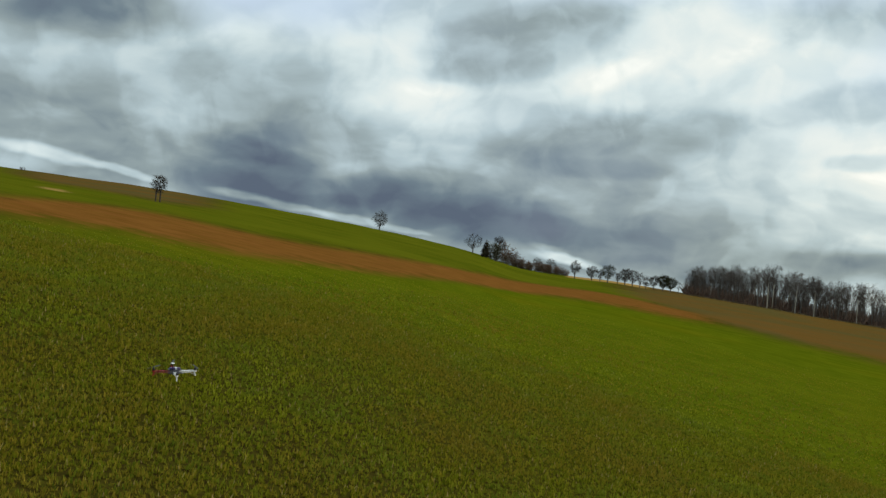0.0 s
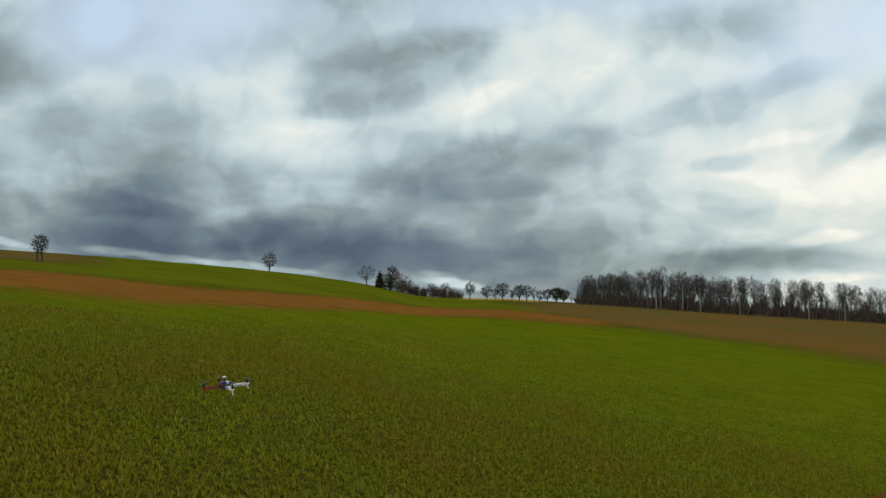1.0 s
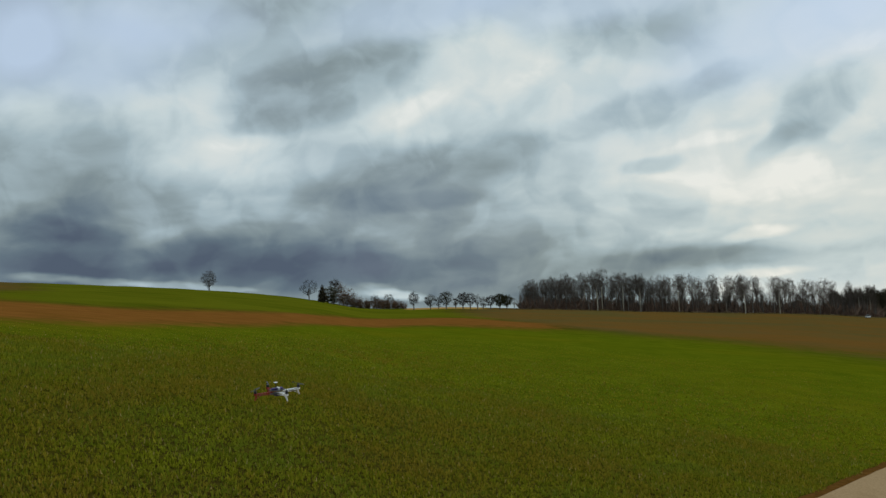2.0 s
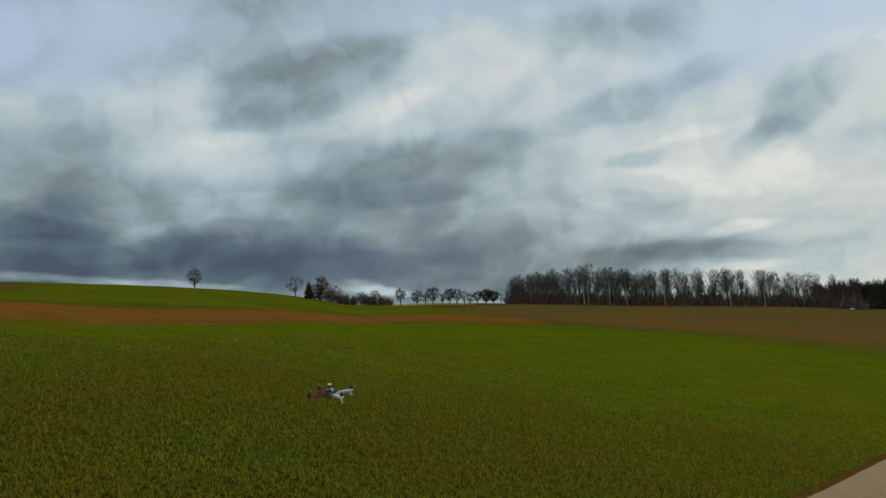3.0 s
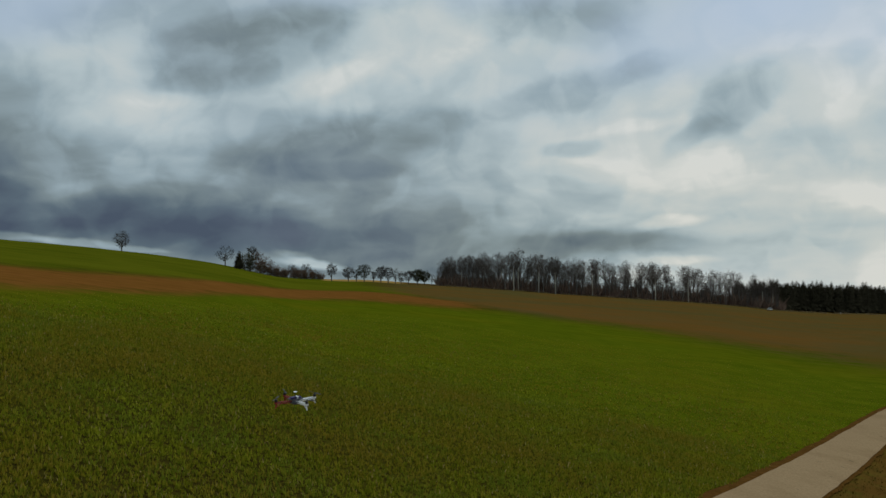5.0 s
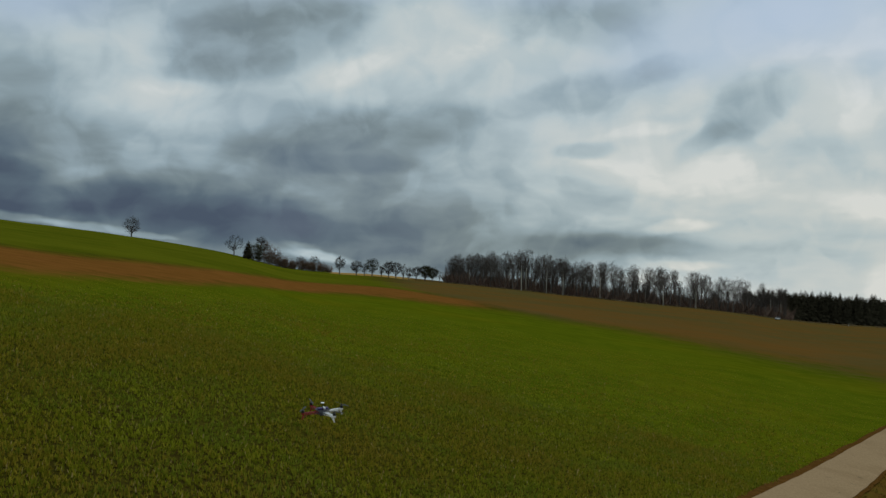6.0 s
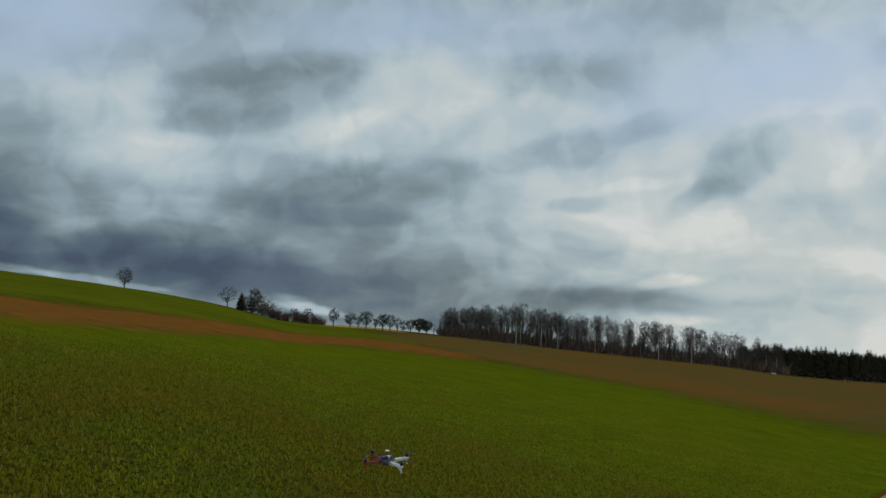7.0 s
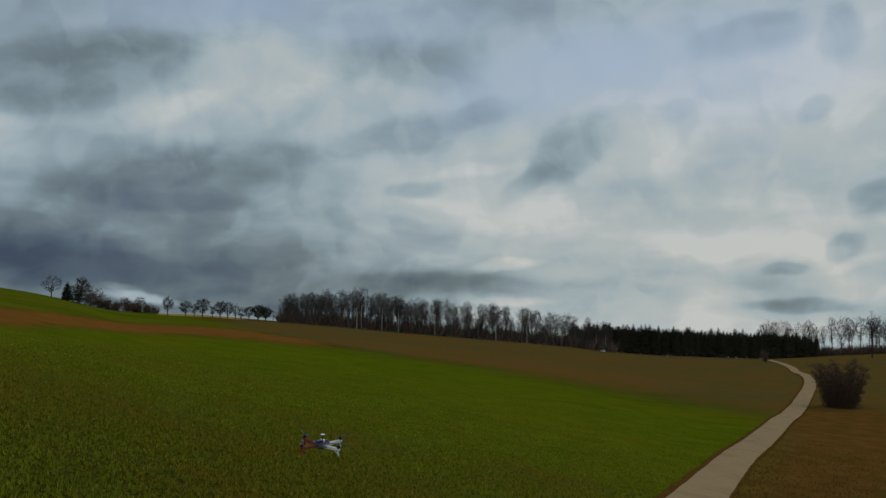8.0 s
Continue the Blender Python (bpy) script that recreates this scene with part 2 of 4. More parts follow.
class Nodes:
    """A short hand for node materials."""

    def __init__(self, name, rough=0.8, metal=0.0):
        self.mat = bpy.data.materials.new(name)
        self.mat.use_nodes = True
        self.tree = self.mat.node_tree
        self.bsdf = self.tree.nodes["Principled BSDF"]
        self.bsdf.inputs["Roughness"].default_value, self.bsdf.inputs["Metallic"].default_value = rough, metal
        self.bsdf.inputs["Specular IOR Level"].default_value = 0.5 if rough < 0.6 else 0.0

    def put(self, kind):
        return self.tree.nodes.new(kind)

    def feed(self, n, slot, value):
        if isinstance(value, bpy.types.NodeSocket):
            self.tree.links.new(value, n.inputs[slot])
        else:
            n.inputs[slot].default_value = value

    def place(self):
        return self.put("ShaderNodeTexCoord").outputs["Object"]

    def noise(self, scale, detail=4.0, rough=0.55, vector=None, stretch=None):
        n = self.put("ShaderNodeTexNoise")
        vector = vector or self.place()
        if stretch:
            m = self.put("ShaderNodeMapping")
            self.feed(m, 0, vector), self.feed(m, 3, stretch)
            vector = m.outputs[0]
        self.feed(n, "Vector", vector), self.feed(n, "Scale", scale), self.feed(n, "Detail", detail), self.feed(n, "Roughness", rough)
        return n.outputs[0]

    def mask(self, value, low, high, a=0.0, b=1.0):
        n = self.put("ShaderNodeMapRange")
        n.interpolation_type = "SMOOTHSTEP"
        self.feed(n, 0, value), self.feed(n, 1, low), self.feed(n, 2, high), self.feed(n, 3, a), self.feed(n, 4, b)
        return n.outputs[0]

    def calc(self, op, a, b=0.0, c=0.0):
        n = self.put("ShaderNodeMath")
        n.operation = op
        self.feed(n, 0, a), self.feed(n, 1, b), self.feed(n, 2, c)
        return n.outputs[0]

    def mix(self, t, a, b, kind="MIX"):
        n = self.put("ShaderNodeMix")
        n.data_type, n.blend_type = "RGBA", kind
        self.feed(n, 0, t)
        for slot, v in ((6, a), (7, b)):
            self.feed(n, slot, v if isinstance(v, bpy.types.NodeSocket) else (*v, 1))
        return n.outputs[2]

    def colour(self, value):
        self.feed(self.bsdf, "Base Color", value if isinstance(value, bpy.types.NodeSocket) else (*value, 1))
        return self

    def bump(self, height, strength=0.4, distance=0.05):
        n = self.put("ShaderNodeBump")
        self.feed(n, "Height", height), self.feed(n, "Strength", strength), self.feed(n, "Distance", distance)
        self.feed(self.bsdf, "Normal", n.outputs[0])
        return self

    def leafy(self, value, share):
        """Lets light through, as leaves do."""
        thin, both = self.put("ShaderNodeBsdfTranslucent"), self.put("ShaderNodeMixShader")
        self.feed(thin, 0, value), self.feed(both, 0, share)
        self.feed(both, 1, self.bsdf.outputs[0]), self.feed(both, 2, thin.outputs[0])
        self.feed(self.tree.nodes["Material Output"], 0, both.outputs[0])
        return self

    def weight(self, name):
        n = self.put("ShaderNodeAttribute")
        n.attribute_name = name
        return n.outputs["Fac"]


def ground_material():
    k = Nodes("field_ground", 0.95)
    fine, mid, wide = k.noise(5.0, 7.0, 0.7), k.noise(0.35, 6.0, 0.62), k.noise(0.045, 5.0)
    rows = k.noise(1.0, 5.0, 0.6, stretch=(0.10, 1.1, 1.0))
    soil = k.mix(k.mask(fine, 0.3, 0.7), (0.030, 0.021, 0.005), (0.060, 0.040, 0.009))
    leaf = k.mix(k.mask(mid, 0.3, 0.7), (0.078, 0.104, 0.003), (0.112, 0.132, 0.005))
    leaf = k.mix(k.mask(fine, 0.45, 0.75, 0.0, 0.5), leaf, (0.048, 0.060, 0.002))
    leaf = k.mix(k.mask(wide, 0.45, 0.72, 0.0, 0.45), leaf, (0.125, 0.110, 0.004))
    leaf = k.mix(k.mask(k.noise(1.0, 4.0, 0.6, stretch=(0.06, 0.5, 1.0)), 0.45, 0.62, 0.0, 0.45), leaf, (0.058, 0.084, 0.002))
    crop = k.mix(k.mask(k.calc("MULTIPLY_ADD", wide, 0.5, fine), 0.55, 1.0, 0.0, 0.5), soil, leaf)
    crop = k.mix(k.mask(k.weight("grown"), 0.0, 1.0, 0.0, 0.93), crop, leaf)
    orange = k.mix(k.mask(mid, 0.25, 0.75), (0.160, 0.064, 0.014), (0.215, 0.090, 0.020))
    orange = k.mix(k.mask(rows, 0.35, 0.75, 0.0, 0.65), orange, (0.120, 0.060, 0.008))
    meadow = k.mix(k.mask(wide, 0.3, 0.7), (0.062, 0.080, 0.004), (0.092, 0.106, 0.006))
    meadow = k.mix(k.mask(rows, 0.4, 0.8, 0.0, 0.6), meadow, (0.150, 0.118, 0.008))
    brown = k.mix(k.mask(wide, 0.3, 0.7), (0.096, 0.076, 0.025), (0.142, 0.072, 0.018))
    brown = k.mix(k.mask(mid, 0.35, 0.75, 0.0, 0.45), brown, (0.075, 0.055, 0.010))
    brown = k.mix(k.mask(rows, 0.4, 0.75, 0.0, 0.22), brown, (0.070, 0.066, 0.008))
    tan = k.mix(mid, (0.36, 0.23, 0.07), (0.28, 0.17, 0.05))
    rust = k.mix(k.mask(mid, 0.3, 0.7), (0.150, 0.066, 0.016), (0.098, 0.050, 0.010))
    rust = k.mix(k.mask(k.noise(0.9, 5.0, 0.65), 0.5, 0.68, 0.0, 0.6), rust, (0.066, 0.064, 0.008))
    ragged = k.calc("MULTIPLY_ADD", k.calc("SUBTRACT", mid, 0.5), 0.9, 0.5)

    def part_of(name):
        return k.mask(k.calc("ADD", k.weight(name), k.calc("SUBTRACT", ragged, 0.5)), 0.2, 0.8)

    c = k.mix(part_of("band"), crop, orange)
    c = k.mix(part_of("meadow"), c, meadow)
    c = k.mix(part_of("stubble"), c, brown)
    c = k.mix(k.calc("MULTIPLY", part_of("rusty"), 0.26), c, orange)
    c = k.mix(part_of("ploughed"), c, rust)
    c = k.mix(part_of("straw"), c, tan)
    return k.colour(c).bump(fine, 0.5, 0.08).mat


def mottled(name, dark, light, scale=6.0, rough=0.85, bump=0.4, depth=0.02, by="random"):
    """A surface between two tones: fine grain, and a shift from piece to piece."""
    k = Nodes(name, rough)
    grain = k.noise(scale, 5.0, 0.6)
    c = k.mix(k.mask(grain, 0.3, 0.7), dark, light)
    if by == "island":
        r = k.put("ShaderNodeNewGeometry").outputs["Random Per Island"]
    else:
        r = k.put("ShaderNodeObjectInfo").outputs["Random"]
    c = k.mix(k.mask(r, 0.0, 1.0, 0.0, 0.45), c, tuple(v * 0.55 for v in dark))
    return k.colour(c).bump(grain, bump, depth).mat


def crop_material():
    k = Nodes("crop_leaf", 0.7)
    r = k.put("ShaderNodeNewGeometry").outputs["Random Per Island"]
    c = k.mix(r, (0.095, 0.112, 0.005), (0.385, 0.400, 0.026))
    c = k.mix(k.mask(k.noise(0.5, 4.0, 0.6), 0.42, 0.62, 0.0, 0.5), c, (0.160, 0.225, 0.024))
    c = k.mix(k.mask(k.calc("MULTIPLY_ADD", k.calc("SUBTRACT", r, 0.5), 0.40, k.noise(0.16, 5.0, 0.65)), 0.44, 0.66, 0.0, 0.7), c, (0.300, 0.190, 0.026))
    c = k.mix(k.mask(r, 0.970, 0.990), c, (0.46, 0.34, 0.13))
    return k.colour(c).leafy(c, 0.34).mat


GROUND = ground_material()
CROP = crop_material()


def track_material():
    k = Nodes("gravel_track", 0.95)
    grit, worn = k.noise(9.0, 8.0, 0.7), k.noise(0.35, 4.0)
    c = k.mix(k.mask(grit, 0.3, 0.7), (0.268, 0.184, 0.098), (0.360, 0.252, 0.145))
    c = k.mix(k.mask(worn, 0.45, 0.7, 0.0, 0.35), c, (0.200, 0.130, 0.066))
    c = k.mix(k.mask(k.noise(1.3, 3.0), 0.68, 0.74, 0.0, 0.7), c, (0.10, 0.08, 0.05))
    return k.colour(c).bump(grit, 0.5, 0.03).mat


TRACK = track_material()
VERGE = mottled("verge_soil", (0.085, 0.041, 0.009), (0.140, 0.066, 0.017), 2.5, 0.95, 0.6, 0.06)
DRY_GRASS = mottled("dry_grass", (0.105, 0.072, 0.012), (0.185, 0.118, 0.026), 3.0, 0.9, 0.2, 0.01, "island")
PALE_GRASS = mottled("bleached_grass", (0.230, 0.165, 0.085), (0.330, 0.245, 0.135), 3.0, 0.9, 0.2, 0.01, "island")
PALE_BARK = mottled("pale_bark", (0.34, 0.31, 0.25), (0.48, 0.44, 0.36), 4.0)
GREY_BARK = mottled("grey_bark", (0.125, 0.112, 0.099), (0.200, 0.182, 0.160), 4.0)
TWIG = mottled("winter_twigs", (0.088, 0.074, 0.066), (0.150, 0.126, 0.110), 3.0)
DARK_TWIG = mottled("old_twigs", (0.056, 0.049, 0.043), (0.100, 0.086, 0.073), 3.0)
OLIVE_TWIG = mottled("lichen_twigs", (0.048, 0.050, 0.028), (0.085, 0.083, 0.046), 3.0)
THORN = mottled("thorn_twigs", (0.120, 0.074, 0.050), (0.190, 0.120, 0.082), 3.0)
UNDERGROWTH = mottled("bramble", (0.160, 0.104, 0.078), (0.250, 0.164, 0.124), 2.0, 0.9, 0.2, 0.02, "island")
NEEDLE = mottled("spruce_needles", (0.040, 0.036, 0.022), (0.074, 0.061, 0.038), 2.0)

# ---- the lie of the land ----
# seen from the middle of the camera's path: where the land meets the sky, and how far off
CREST_AZ = [-180, -100, -60, -33, -25, -20, -13, -8, -5, -3, -1.5, 1.7, 4, 9, 12.5, 16, 20, 25.5, 28, 31, 37.7, 41, 45, 60, 100, 180]
CREST_EL = [1.0, 2.5, 3.7, 4.0, 3.95, 3.72, 3.25, 2.76, 2.33, 1.90, 1.55, 1.42, 1.40, 1.06, 0.84, 0.56, 0.3, -0.05, -0.35, -0.55, -0.6, -0.35, -0.1, 0.3, 0.5, 1.0]
CREST_FAR_AZ = [-180, -60, -33, -23, -10, -4, 3, 9, 20, 30, 38, 45, 60, 180]
CREST_FAR = [300, 280, 310, 345, 430, 420, 500, 480, 480, 500, 560, 560, 500, 300]
EYE, NEAR, EASE = 6.0, 34.0, 14.0
FALL_0, FALL_X, FALL_Y = -2.2847, -0.2123, 0.12
# the far edge of the crop, and the far edge of the bare strip behind it
CROP_AZ = [-180, -60, -33, -25.4, -22.5, -19.5, -16.3, -13.1, -9.7, -6.3, -2.8, 0.6, 4.1, 7.5, 12.3, 19, 22, 25, 31.5, 34.6, 37, 60, 180]
CROP_FAR = [50, 50, 53, 61, 63, 64, 67, 74, 83, 96, 122, 151, 160, 164, 172, 168, 160, 152, 150, 142, 130, 110, 60]
BAND_AZ = [-180, -60, -33, -28.5, -25.5, -22.5, -19.5, -16.3, -13.1, -9.7, -6.3, -2.8, 0.6, 4.1, 6.2, 9.2, 12.3, 20, 40, 180]
BAND_FAR = [60, 60, 66, 84, 98, 102, 100, 104, 110, 127, 141, 176, 218, 231, 222, 206, 200, 205, 200, 120]
FINE = np.arange(-180, 180.01, 0.25)


def rounded(az, value, width):
    v = np.interp(FINE, az, value)
    k = np.exp(-0.5 * (np.arange(-40, 41) * 0.25 / width) ** 2)
    return np.convolve(np.r_[v[-41:-1], v, v[1:41]], k / k.sum(), "valid")


CREST_EL_FINE, CREST_FAR_FINE = rounded(CREST_AZ, CREST_EL, 0.8), rounded(CREST_FAR_AZ, CREST_FAR, 2.5)
CROP_FINE, BAND_FINE = rounded(CROP_AZ, CROP_FAR, 1.2), rounded(BAND_AZ, BAND_FAR, 1.2)


def height(x, y):
    """The ground's height: a tilted field round the camera that eases into long slopes up to the skyline, and falls away behind."""
    x, y = np.asarray(x, float), np.asarray(y, float)
    r, az = np.hypot(x, y), np.degrees(np.arctan2(x, y))
    crest = np.interp(az, FINE, CREST_FAR_FINE)
    top = EYE + crest * np.tan(np.radians(np.interp(az, FINE, CREST_EL_FINE)))
    turned = np.clip((np.abs(az) - 60) / 60, 0, 1)
    fall = (FALL_X * np.sin(np.radians(az)) + FALL_Y * np.cos(np.radians(az))) * (1 - turned) - 0.02 * turned
    z0 = FALL_0 + NEAR * fall
    run = EASE * (1 - np.exp(-(crest - NEAR) / EASE))
    slope = (top - z0 - fall * run) / (crest - NEAR - run)
    d = np.maximum(r - NEAR, 0)
    z = np.where(r < NEAR, FALL_0 + fall * r, z0 + slope * d + (fall - slope) * EASE * (1 - np.exp(-d / EASE)))
    past = np.maximum(r - crest, 0)
    z = z - np.minimum(past * past / 2500, past * (np.abs(slope) + 0.02))
    z = z + 0.10 * np.sin(x * 0.21 + 1.3) * np.sin(y * 0.17) * np.clip(r / 60 - 0.8, 0, 1)
    return np.maximum(z, -22.0)


def on_ground(x, y, sink=0.0):
    return Vector((x, y, float(height(x, y)) - sink))


def at_bearing(az, r):
    return r * math.sin(radians(az)), r * math.cos(radians(az))


# the farm track, from behind the camera to its bend and on to the wood
TRACK_LINE = [(-28, -15.5), (-11.5, 3.4), (1.6, 18.2), (14.1, 32.1), (19.9, 39.1), (25.2, 45.1), (31.9, 53.1), (37, 59.1), (42.8, 65.6), (48.7, 72.1),
              (60.6, 84.6), (70, 95.1), (89.2, 115.1), (115.3, 144.1), (148.8, 182.1), (178.8, 219.1), (198.5, 247.5), (222, 278), (264, 337), (302, 395), (346, 470)]
TRACK_WIDTH = 2.65


def smooth_line(points, step):
    """A Catmull-Rom line through the points, a point every step metres."""
    p = [Vector(q) for q in points]
    p = [p[0] * 2 - p[1], *p, p[-1] * 2 - p[-2]]
    out = []
    for a, b, c, d in zip(p, p[1:], p[2:], p[3:]):
        n = max(2, int((c - b).length / step))
        for i in range(n):
            t = i / n
            out.append(0.5 * (2 * b + (c - a) * t + (2 * a - 5 * b + 4 * c - d) * t * t + (3 * b - a - 3 * c + d) * t ** 3))
    return out


LINE = smooth_line(TRACK_LINE, 1.5)
LINE_XY = np.array([tuple(q) for q in LINE])
BELL = np.exp(-0.5 * (np.arange(-9, 10) / 4.0) ** 2)
LINE_XY[9:-9] = np.stack([np.convolve(LINE_XY[:, i], BELL / BELL.sum(), "valid") for i in (0, 1)], 1)
LINE_DIR = np.gradient(LINE_XY, axis=0)
LINE_DIR /= np.linalg.norm(LINE_DIR, axis=1)[:, None]


def beside_track(x, y):
    """Metres to the right of the track's middle line (negative: to its left)."""
    x, y = np.asarray(x, float).ravel(), np.asarray(y, float).ravel()
    out = np.empty(len(x))
    for i in range(0, len(x), 4000):
        d = np.stack([x[i:i + 4000], y[i:i + 4000]], 1)[:, None] - LINE_XY[None]
        k = (d ** 2).sum(2).argmin(1)
        dd = d[np.arange(len(k)), k]
        out[i:i + 4000] = dd[:, 0] * LINE_DIR[k, 1] - dd[:, 1] * LINE_DIR[k, 0]
    return out


# ---- helpers for meshes ----


def mesh_of(name, verts, faces, material, smooth=False):
    me = bpy.data.meshes.new(name)
    me.from_pydata(verts, [], faces)
    me.materials.append(material)
    if smooth:
        me.shade_smooth()
    return me


def part(name, bm, material, parent=None, label="", smooth=False):
    """Links a bmesh, or a finished mesh, as one object under a thing."""
    if isinstance(bm, bmesh.types.BMesh):
        me = bpy.data.meshes.new(name)
        bmesh.ops.recalc_face_normals(bm, faces=bm.faces)
        bm.to_mesh(me)
        bm.free()
        me.materials.append(material)
        if smooth:
            me.shade_smooth()
    else:
        me = bm
    ob = new(name, me)
    ob.parent = parent
    return tagged(ob, label)


def thing(name, label, category, group="", at=(0, 0, 0), turn=0.0):
    ob = new(name)
    ob.matrix_basis = Matrix.Translation(at) @ pose(0, 0, 0, 0, 0, turn)
    return tagged(ob, label, category, group)


def strut(bm, a, b, ra, rb, sides=5):
    """A tapered bar from a to b, closed at the ends."""
    a, b = Vector(a), Vector(b)
    turn = (b - a).to_track_quat("Z", "Y").to_matrix()
    rings = []
    for p, r in ((a, ra), (b, rb)):
        rings.append([bm.verts.new(p + turn @ Vector((math.cos(i * math.tau / sides) * r, math.sin(i * math.tau / sides) * r, 0))) for i in range(sides)])
    for i in range(sides):
        j = (i + 1) % sides
        bm.faces.new((rings[0][i], rings[0][j], rings[1][j], rings[1][i]))
    bm.faces.new(rings[0][::-1])
    bm.faces.new(rings[1])


def block(bm, size, at=(0, 0, 0), bevel=0.0, turn=None):
    m = Matrix.Translation(at) @ (turn or Matrix()) @ Matrix.Diagonal((*size, 1))
    geo = bmesh.ops.create_cube(bm, size=1.0, matrix=m)
    if bevel:
        edges = {e for v in geo["verts"] for e in v.link_edges}
        bmesh.ops.bevel(bm, geom=list(edges), offset=bevel, segments=2, affect="EDGES", profile=0.5)


# ---- the ground ----


def build_ground():
    az = np.r_[np.arange(-180, -52, 4.0), np.arange(-50, 62, 0.35), np.arange(64, 180.1, 4.0)]
    az[-1] = 180.0
    crop, band, crest = (np.interp(az, FINE, v) for v in (CROP_FINE, BAND_FINE, CREST_FAR_FINE))
    rows = [np.full(len(az), r) for r in np.r_[1.5, np.arange(4, NEAR + 0.1, 1.5)]]
    for lo, hi, steps in ((NEAR, crop, np.r_[np.linspace(0, 0.8, 24)[1:], np.linspace(0.83, 0.98, 6)]), (crop, band, np.linspace(0, 0.95, 14)),
                          (band, crest, np.r_[np.linspace(0, 0.18, 8), np.linspace(0.21, 1, 24)])):
        rows += [lo + (hi - lo) * s for s in steps]
    last = rows[-1]
    for k in (15, 35, 60, 90, 130, 190, 280, 420, 700, 1200, 2200, 3600):
        rows.append(last + k)
    R = np.array(rows)
    A = np.broadcast_to(az, R.shape)
    X, Y = R * np.sin(np.radians(A)), R * np.cos(np.radians(A))
    Z = height(X, Y)
    nr, na = R.shape
    verts = np.stack([X, Y, Z], -1).reshape(-1, 3)
    centre = len(verts)
    verts = np.vstack([verts, [0, 0, FALL_0]])
    faces = []
    for i in range(nr - 1):
        for j in range(na - 1):
            a, b = i * na + j, (i + 1) * na + j
            faces.append((a, b, b + 1, a + 1))
    faces += [(centre, j, j + 1) for j in range(na - 1)]
    me = mesh_of("ground", verts.tolist(), [f[::-1] for f in faces], GROUND, True)
    crop2, band2, crest2 = (np.broadcast_to(v, R.shape) for v in (crop, band, crest))
    side = beside_track(X, Y).reshape(R.shape)
    right = np.clip(side / 3 + 0.2, 0, 1) * (R < 700) * (1 - 0.4 * np.clip(1.4 - np.abs(side - 2.8) / 1.5, 0, 1) * (R < 115))
    past_crop = np.clip((R - crop2) / np.interp(A, [-30, 0, 12, 30], [16, 30, 70, 84]) + 0.5, 0, 1)
    past_band = np.clip((R - band2) / np.interp(A, [-30, 0, 12], [32, 52, 55]) + 0.5, 0, 1)
    east = np.clip((A - 9.0) / 5, 0, 1)
    hill = np.clip((R - 125) / 60, 0, 1) * np.clip((A + 34) / 5, 0, 1) * np.clip((-17.5 - A) / 6, 0, 1)
    weights = {
        "grown": np.clip((R - 28) / 32, 0, 1) * (1 - past_crop),
        "band": past_crop * (1 - past_band) * (1 - east),
        "meadow": past_band * (1 - 0.9 * hill) * np.clip((7.0 - A + 8 * (R < 300) * np.clip((A + 6) / 20, 0, 1)) / 6, 0, 1) * (R < crest2 * 1.05),
        "stubble": np.clip(past_crop * east + past_band * np.clip((A - 2) / 6, 0, 1) + right + 0.9 * hill, 0, 1),
        "rusty": np.clip(1.3 - np.abs(R - crop2 - 38) / 42, 0, 1) * np.clip((A - 7) / 6, 0, 1) * np.clip((36 - A) / 8, 0, 1) * (side < 0),
        "ploughed": right * np.clip((162 - R) / 14, 0, 1),
        "straw": np.clip((R - crest2 * 0.84) / 10, 0, 1) * np.clip((A - 0.9) / 0.6, 0, 1) * np.clip((7.0 - A) / 2.0, 0, 1) * (R < 800) + 0.7 * np.clip(1.3 - np.abs(R - 117) / 8, 0, 1) * np.clip(1.3 - np.abs(A + 29.0) / 1.2, 0, 1),
    }
    for name, w in weights.items():
        me.attributes.new(name, "FLOAT", "POINT").data.foreach_set("value", np.r_[w.ravel(), w[0, 0]].astype(np.float32))
    tagged(new("ground", me), "rolling winter fields, green crop, bare orange strip and brown stubble", "ground", kind="structure")


build_ground()


def ribbon(name, left, right, lift, material, label, category, first=0, last=None, rag=0.0, across=6):
    """A strip that follows the track, from left to right metres beside its middle, draped on the ground."""
    rng = random.Random(5)
    verts, faces = [], []
    pts = range(first, last or len(LINE_XY))
    for n, i in enumerate(pts):
        nx, ny = LINE_DIR[i, 1], -LINE_DIR[i, 0]
        a, b = left + rng.uniform(-rag, rag), right + rng.uniform(-rag, rag)
        for k in range(across + 1):
            s = a + (b - a) * k / across
            x, y = LINE_XY[i, 0] + nx * s, LINE_XY[i, 1] + ny * s
            crown = 0.05 * (1 - (2 * k / across - 1) ** 2)
            verts.append((x, y, float(height(x, y)) + lift * (0.75 if k in (0, across) else 1.0) + crown))
        if n:
            o = (n - 1) * (across + 1)
            faces += [(o + k, o + k + 1, o + across + 2 + k, o + across + 1 + k) for k in range(across)]
    return tagged(new(name, mesh_of(name, verts, faces, material, True)), label, category, kind="structure")


ribbon("track_verge", -TRACK_WIDTH / 2 - 0.45, TRACK_WIDTH / 2 + 0.18, 0.09, VERGE, "bare reddish soil verge along the farm track", "verge", rag=0.07, across=10)
ribbon("farm_track", -TRACK_WIDTH / 2, TRACK_WIDTH / 2, 0.16, TRACK, "pale gravel farm track curving towards the wood", "track", rag=0.025)

# ---- the crop and the grasses ----


